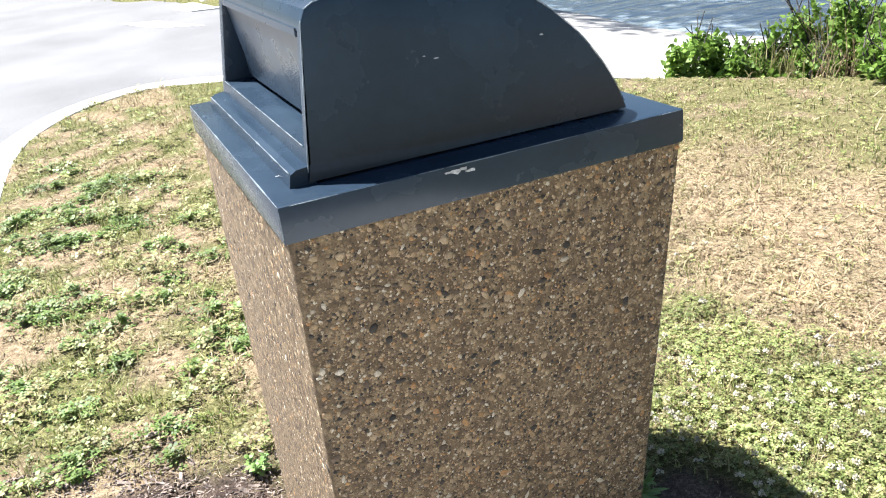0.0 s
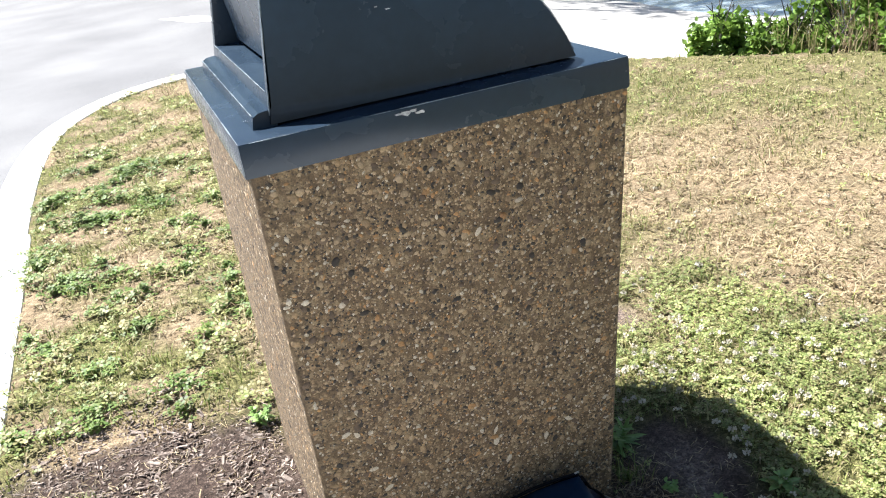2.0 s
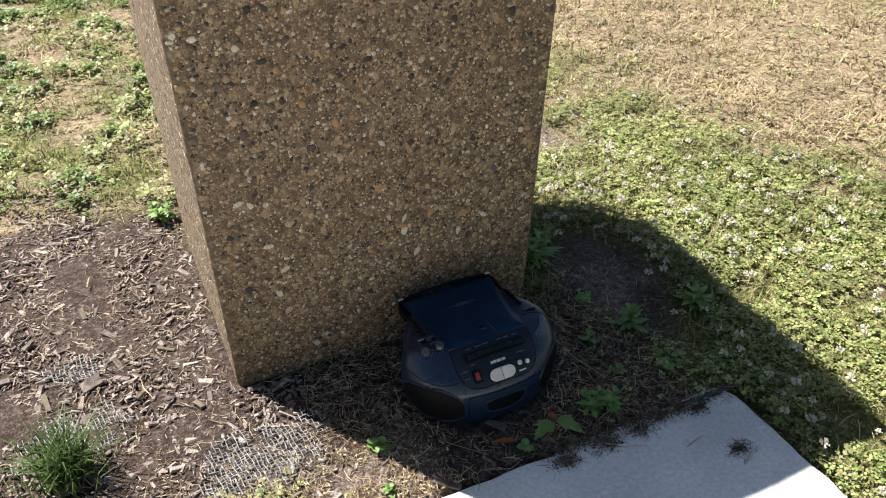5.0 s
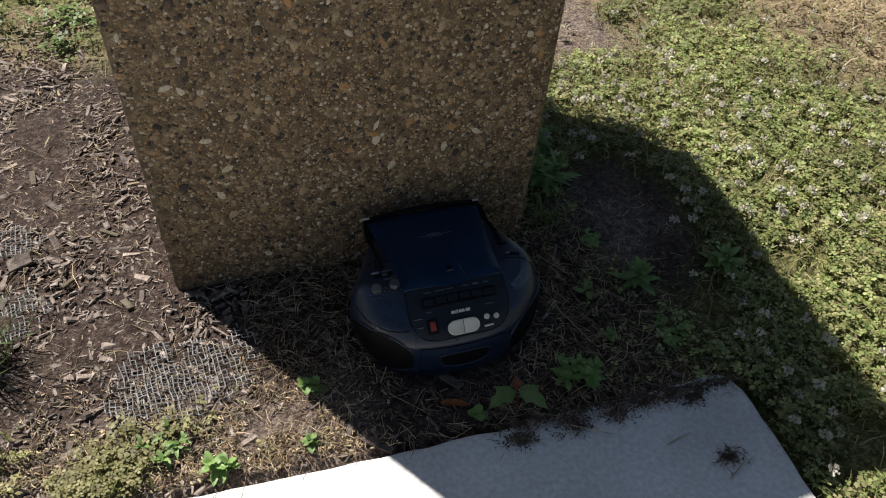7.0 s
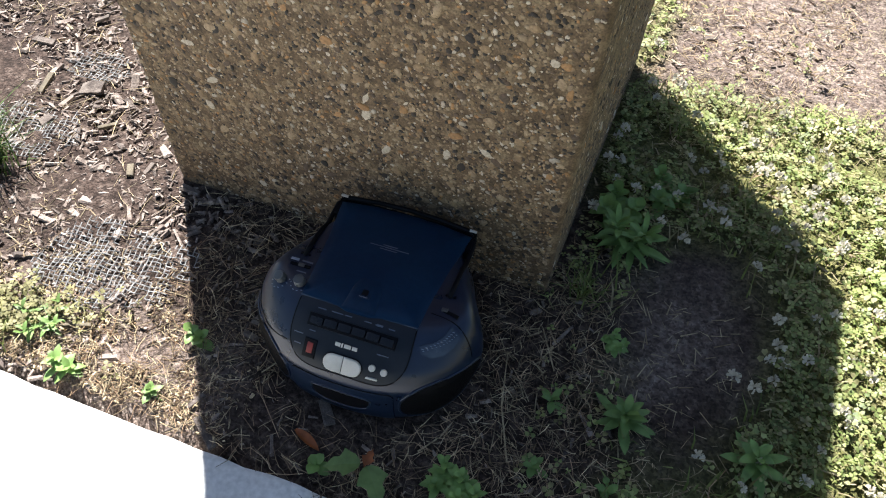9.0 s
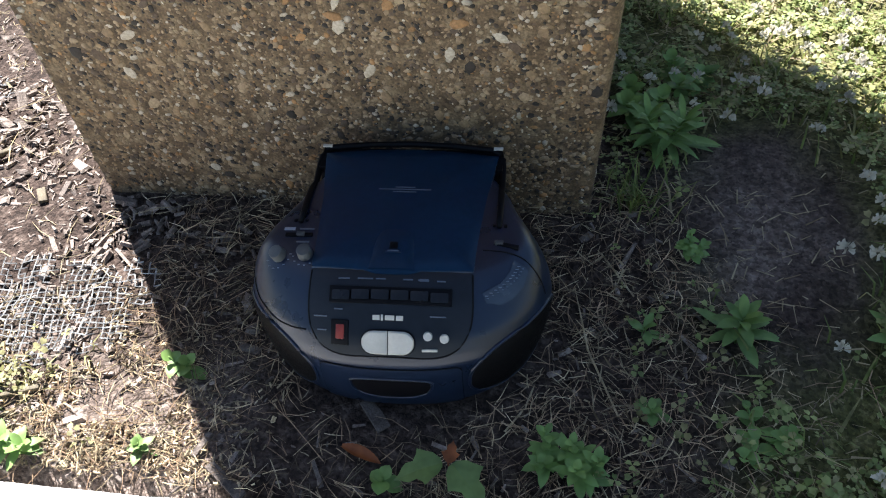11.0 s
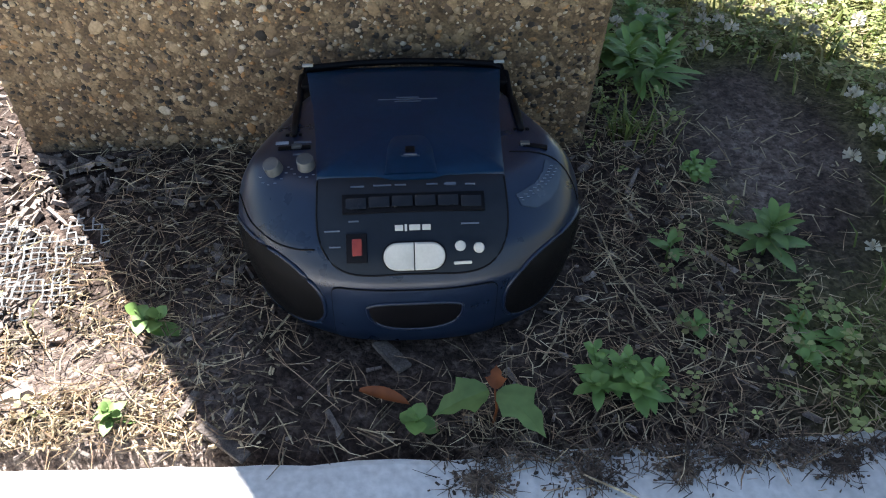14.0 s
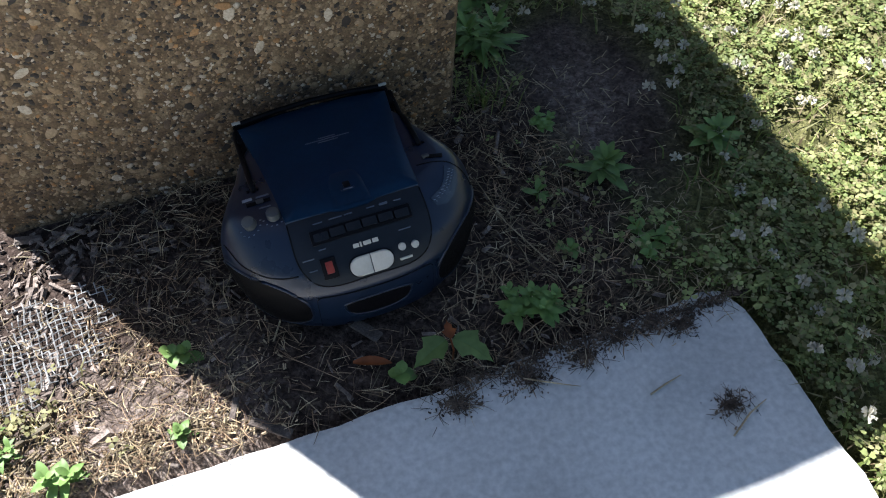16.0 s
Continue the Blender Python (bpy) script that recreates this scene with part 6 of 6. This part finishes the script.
tree(-3.3, 37.0, 0.30, 8.5, (0.3, 0.2), (0, 0, 5.6), (3.0, 3, 3.8), 2800, 8, "tree with low dark foliage at the far edge of the lawn", size=0.32)
tree(-6.5, 40.0, 0.32, 8.5, (0.3, 0.2), (0, 0, 5.2), (3.6, 3, 4.2), 2600, 9, "tree with low dark foliage at the far edge of the lawn", size=0.34)


def bush(x, y, rx_, ry_, tall, count, size, seed, label, material=M_BUSH):
    r = random.Random(seed)
    z = zat(x, y)
    root = thing("bush", (x, y, z), label, "bush", "waterside bushes")
    c = Bag()
    for k in range(9):
        cx_, cy_ = r.uniform(-0.6, 0.6) * rx_, r.uniform(-0.6, 0.6) * ry_
        h = tall * r.uniform(0.45, 0.8)
        leaf_cloud(c, (cx_, cy_, h * 0.62), (rx_ * 0.5, ry_ * 0.5, h * 0.55), count // 9, size, r, 0.6)
    c.make("foliage", material, root, "bright green leaves")
    for k in range(7):
        vs, fs = tube([(r.uniform(-0.2, 0.2) * rx_, r.uniform(-0.2, 0.2) * ry_, -0.05), (r.uniform(-0.4, 0.4) * rx_, r.uniform(-0.4, 0.4) * ry_, tall * 0.5), (r.uniform(-0.7, 0.7) * rx_, r.uniform(-0.7, 0.7) * ry_, tall * r.uniform(0.8, 1.1))], [0.008, 0.006, 0.003], 5)
        pymesh("stem", vs, fs, M_BARK, root)
    return root


bush(3.86, 3.62, 0.24, 0.22, 0.58, 2800, 0.05, 1, "rounded bright green bush at the water's edge")
bush(4.02, 3.42, 0.22, 0.2, 0.42, 1700, 0.045, 2, "low bright green bush at the water's edge")
bush(4.20, 3.28, 0.22, 0.22, 0.52, 1900, 0.05, 3, "leafy green bush at the water's edge")
bush(4.42, 3.22, 0.24, 0.22, 0.74, 2200, 0.05, 13, "taller leafy green bush at the water's edge")
bush(4.28, 2.98, 0.22, 0.2, 0.44, 1500, 0.04, 4, "weedy green bush at the edge of the lawn")
bush(4.62, 2.95, 0.28, 0.25, 0.80, 2200, 0.05, 5, "taller weedy bush at the edge of the lawn")
bush(4.55, 2.62, 0.26, 0.22, 0.62, 1900, 0.045, 6, "weedy bush at the edge of the lawn")
bush(4.85, 2.55, 0.34, 0.3, 0.95, 2200, 0.05, 14, "taller weedy bush at the edge of the lawn")
bush(4.35, 2.55, 0.2, 0.18, 0.34, 1000, 0.04, 7, "low weeds at the edge of the lawn")
bush(5.2, 2.1, 0.42, 0.36, 1.05, 2200, 0.055, 15, "taller weedy bush at the edge of the lawn")
bush(3.55, 3.80, 0.16, 0.1, 0.16, 400, 0.03, 12, "low weeds along the kerb")
bush(-3.4, 33.5, 1.6, 1.0, 1.4, 1500, 0.3, 8, "dark shrub under the far trees", M_CROWN)
bush(-1.4, 35.0, 1.8, 1.0, 1.1, 1500, 0.3, 9, "dark shrub under the far trees", M_CROWN)
bush(-6.4, 35.0, 2.2, 1.2, 1.8, 1500, 0.35, 10, "dark shrub under the far trees", M_CROWN)
bush(0.2, 36.5, 1.4, 1.0, 0.8, 900, 0.28, 11, "dark shrub under the far trees", M_CROWN)

# tall weed stalks between the bushes
for k, (x, y, h) in enumerate(((4.25, 2.85, 0.5), (4.6, 2.75, 0.8), (4.75, 2.6, 0.75), (4.2, 3.1, 0.52), (4.5, 3.05, 0.82), (4.05, 3.25, 0.5), (4.42, 2.75, 0.62))):
    r = random.Random(90 + k)
    b = Bag()
    for _ in range(46):
        b.add(*blade(r, r.gauss(0, 0.05), r.gauss(0, 0.05), 0, h * r.uniform(0.6, 1.1), 0.004, r.uniform(0.0, 0.3), r.uniform(0.05, 0.4)))
    ob = b.make("tall_weed", M_OLIVE if k % 2 else M_DRY)
    ob.matrix_basis = pose(x, y, zat(x, y))
    tagged(ob, "clump of tall dry weed stalks among bushes", "weed", "tall weeds by the water", "stuff")

# weeds and stones at the foot of the mound
for k, (x, y) in enumerate(((4.75, 10.7), (5.1, 10.9), (5.35, 11.3), (4.4, 10.75), (5.6, 11.6))):
    bush(x, y, 0.16, 0.12, 0.26, 160, 0.05, 30 + k, "small waterside weed at the end of the ramp", M_CROWN)


# ---------------------------------------------------------------- posts, lamps, signs
def pole(name, x, y, r0, r1, tall, material, label, category, sink=0.1, lean=(0, 0), z=None):
    z = zat(x, y) if z is None else z
    vs, fs = tube([(0, 0, -sink), (lean[0] * 0.5, lean[1] * 0.5, tall * 0.5), (lean[0], lean[1], tall)], [r0, (r0 + r1) / 2, r1], 14)
    root = thing(name, (x, y, z), label, category)
    pymesh("post", vs, fs, material, root, smooth=0.9)
    return root


lamp = pole("street_lamp", 2.32, 14.2, 0.046, 0.038, 4.2, M_BLACK, "black cast-iron lamp post on a concrete footing", "lamp post")
bm = cylinder_bm(0.30, 0.28, -0.1, 0.12, 28, 0.01)
part("footing", bm, M_CONC, lamp, "round concrete footing", smooth=0.6)
prof = [(0.16, 0.12), (0.17, 0.18), (0.15, 0.22), (0.13, 0.30), (0.145, 0.34), (0.12, 0.40), (0.085, 0.56), (0.10, 0.60), (0.075, 0.66), (0.062, 0.80)]
vs, fs = tube([(0, 0, z) for _, z in prof], [r for r, _ in prof], 20)
pymesh("base", vs, fs, M_BLACK, lamp, "flared fluted black base", smooth=0.5)
apron = part("pavement", cylinder_bm(0.85, 0.85, -0.2, 0.0, 8), M_CONC, None)
apron.matrix_basis = pose(2.32, 13.75, ROAD_Z + 0.02)
tagged(apron, "pale concrete apron round the lamp footing", "concrete slab", kind="structure")
pole("pole", 2.52, 12.45, 0.032, 0.030, 4.0, M_BLACK, "slim black metal post at the roadside", "post", z=ROAD_Z)
pole("pole", 3.98, 8.45, 0.042, 0.038, 4.0, M_BLACK, "black metal lamp post beside the ramp", "post", z=ROAD_Z - 0.05)
pole("timber_post", 0.90, 20.3, 0.115, 0.10, 4.5, M_TIMBER, "thick weathered timber post on the mound", "post", lean=(-0.15, 0))
pole("timber_post", 0.20, 22.6, 0.095, 0.08, 4.5, M_TIMBER, "weathered timber post on the mound", "post", lean=(-0.12, 0))
pole("pole", -0.18, 27.0, 0.10, 0.09, 4.5, M_BLACK, "dark metal post on the mound", "post")
pole("pole", 1.16, 20.4, 0.03, 0.03, 3.2, M_GALV, "thin metal post beside a timber post", "post")
# the road sign
sign = pole("road_sign", -2.48, 30.4, 0.035, 0.035, 2.9, M_GALV, "red and white no-entry sign on a metal post", "road sign", z=-0.1)
part("plate", box_bm(-0.38, 0.38, -0.06, -0.045, 2.08, 2.84, 0.004), M_SIGN_WHITE, sign, "square white sign plate")
bm = cylinder_bm(0.35, 0.35, -0.006, 0.006, 32)
bm.transform(pose(0, -0.066, 2.46, 90))
disc = part("disc", bm, M_SIGN_RED, sign, "red disc")
part("bar", box_bm(-0.25, 0.25, -0.08, -0.072, 2.40, 2.52), M_SIGN_WHITE, sign, "white bar across the disc")
for z in (2.62, 2.27):
    part("letter_bar", box_bm(-0.17, 0.17, -0.08, -0.072, z - 0.045, z + 0.045), M_SIGN_WHITE, sign)
# notice boards beyond the posts
board = thing("notice_board", (0.62, 27.6, zat(0.62, 27.6)), "faded pale blue notice board with papers, under a small roof", "notice board")
part("panel", box_bm(-0.55, 0.55, -0.04, 0.04, 0.15, 2.2, 0.01), M_SIGN_BLUE, board, "pale blue panel")
for x0, x1, z0, z1 in ((-0.45, -0.1, 1.2, 1.9), (0.0, 0.42, 1.0, 1.8), (-0.42, -0.05, 0.5, 1.05), (0.05, 0.4, 0.4, 0.85)):
    part("paper", box_bm(x0, x1, -0.052, -0.044, z0, z1), M_SIGN_WHITE, board, "pale sheet of paper")
for x in (-0.6, 0.6):
    part("leg", box_bm(x - 0.05, x + 0.05, -0.06, 0.06, -0.1, 2.3, 0.006), M_TIMBER, board)
part("roof", box_bm(-0.75, 0.75, -0.3, 0.3, 2.3, 2.38, 0.01), M_TIMBER, board)
yb = thing("sign_board", (0.28, 27.0, zat(0.28, 27.0)), "small faded yellow sign board on the grass", "sign")
part("panel", box_bm(-0.28, 0.28, -0.03, 0.03, 0.18, 0.78, 0.006), M_YELLOW, yb, "faded yellow panel")
for x in (-0.2, 0.2):
    part("leg", box_bm(x - 0.03, x + 0.03, -0.03, 0.03, -0.1, 0.2), M_TIMBER, yb)

# picnic table
pt_ = thing("picnic_table", (2.0, 23.2, zat(2.0, 23.2)), "dark red wooden picnic table with benches on the grass", "picnic table", rz=-12)
for k in range(5):
    part("board", box_bm(-0.9, 0.9, -0.36 + k * 0.146, -0.225 + k * 0.146, 0.70, 0.74, 0.004), M_REDWOOD, pt_)
for sy in (-1, 1):
    for k in range(2):
        part("bench_board", box_bm(-0.9, 0.9, sy * 0.62 + k * 0.14 - 0.14, sy * 0.62 + k * 0.14 - 0.01, 0.41, 0.45, 0.004), M_REDWOOD, pt_)
for sx in (-0.62, 0.62):
    part("bearer", box_bm(sx - 0.03, sx + 0.03, -0.78, 0.78, 0.35, 0.42), M_REDWOOD, pt_)
    for sy in (-1, 1):
        vs, fs = tube([(sx + 0.05, sy * 0.62, -0.02), (sx + 0.05, sy * 0.22, 0.70)], [0.045, 0.045], 4)
        pymesh("leg", vs, fs, M_REDWOOD, pt_)

# floating dock with a railed gangway
dock = thing("dock", (6.4, 14.2, WATER_Z), "low grey floating dock with dark sides on the lake", "dock")
quad = [Vector((5.55, 14.5)), Vector((6.45, 12.0)), Vector((7.35, 13.2)), Vector((6.75, 16.8))]
o2 = Vector((6.4, 14.2))
bm = bmesh.new()
lo = [bm.verts.new((*(q_ - o2), -0.1)) for q_ in quad]
hi = [bm.verts.new((*(q_ - o2), 0.27)) for q_ in quad]
bm.faces.new(hi)
for k in range(4):
    bm.faces.new((lo[k], lo[(k + 1) % 4], hi[(k + 1) % 4], hi[k]))
bmesh.ops.recalc_face_normals(bm, faces=bm.faces[:])
part("float", bm, M_BLACK, dock, "black sides of the float")
for k in range(14):
    f0_, f1_ = k / 14 + 0.003, (k + 1) / 14 - 0.003
    a0, a1 = quad[0].lerp(quad[1], f0_) - o2, quad[0].lerp(quad[1], f1_) - o2
    b0, b1 = quad[3].lerp(quad[2], f0_) - o2, quad[3].lerp(quad[2], f1_) - o2
    vs = [(*a0, 0.274), (*a1, 0.274), (*b1, 0.274), (*b0, 0.274), (*a0, 0.30), (*a1, 0.30), (*b1, 0.30), (*b0, 0.30)]
    pymesh("deck_board", vs, [(4, 5, 6, 7), (0, 1, 5, 4), (1, 2, 6, 5), (2, 3, 7, 6), (3, 0, 4, 7)], M_DOCK, dock)
gang = thing("gangway", (5.6, 18.2, WATER_Z), "white railed gangway leading from the bank to the dock", "gangway")
ga, gb = Vector((-1.3, 0.6, 0.45)), Vector((1.1, -1.6, 0.3))
sd = (gb - ga).cross(Vector((0, 0, 1))).normalized() * 0.55
pymesh("deck", [ga - sd, gb - sd, gb + sd, ga + sd, ga - sd - Vector((0, 0, 0.08)), gb - sd - Vector((0, 0, 0.08)), gb + sd - Vector((0, 0, 0.08)), ga + sd - Vector((0, 0, 0.08))],
       [(0, 1, 2, 3), (4, 7, 6, 5), (0, 4, 5, 1), (2, 6, 7, 3)], M_DOCK, gang)
for s_ in (-1, 1):
    for h in (0.28, 0.55):
        vs, fs = tube([ga + sd * s_ + Vector((0, 0, h)), gb + sd * s_ + Vector((0, 0, h))], [0.022, 0.022], 8)
        pymesh("rail", vs, fs, M_SIGN_WHITE, gang)
    for k in range(6):
        p = ga.lerp(gb, k / 5) + sd * s_
        vs, fs = tube([p - Vector((0, 0, 0.05)), p + Vector((0, 0, 0.55))], [0.016, 0.016], 8)
        pymesh("rail_post", vs, fs, M_SIGN_WHITE, gang)

# far wooded shore
shore = Bag()
prev_ = None
cols_ = []
for k in range(90):
    w = radians(20 + k * 1.8)
    R_ = 520
    h = 14 + 7 * noise.noise(Vector((k * 0.21, 0, 5))) + 3 * noise.noise(Vector((k * 0.9, 3, 5)))
    cols_.append((R_ * math.cos(w), R_ * math.sin(w), h))
vs, fs = [], []
for x, y, h in cols_:
    vs += [(x, y, WATER_Z - 1), (x * 1.02, y * 1.02, h * 0.6), (x * 1.06, y * 1.06, h)]
for k in range(len(cols_) - 1):
    o_ = 3 * k
    fs += [(o_, o_ + 3, o_ + 4, o_ + 1), (o_ + 1, o_ + 4, o_ + 5, o_ + 2)]
tagged(pymesh("backdrop", vs, fs, M_SHORE, smooth=4), "hazy wooded far shore of the lake", "far shore", kind="structure")
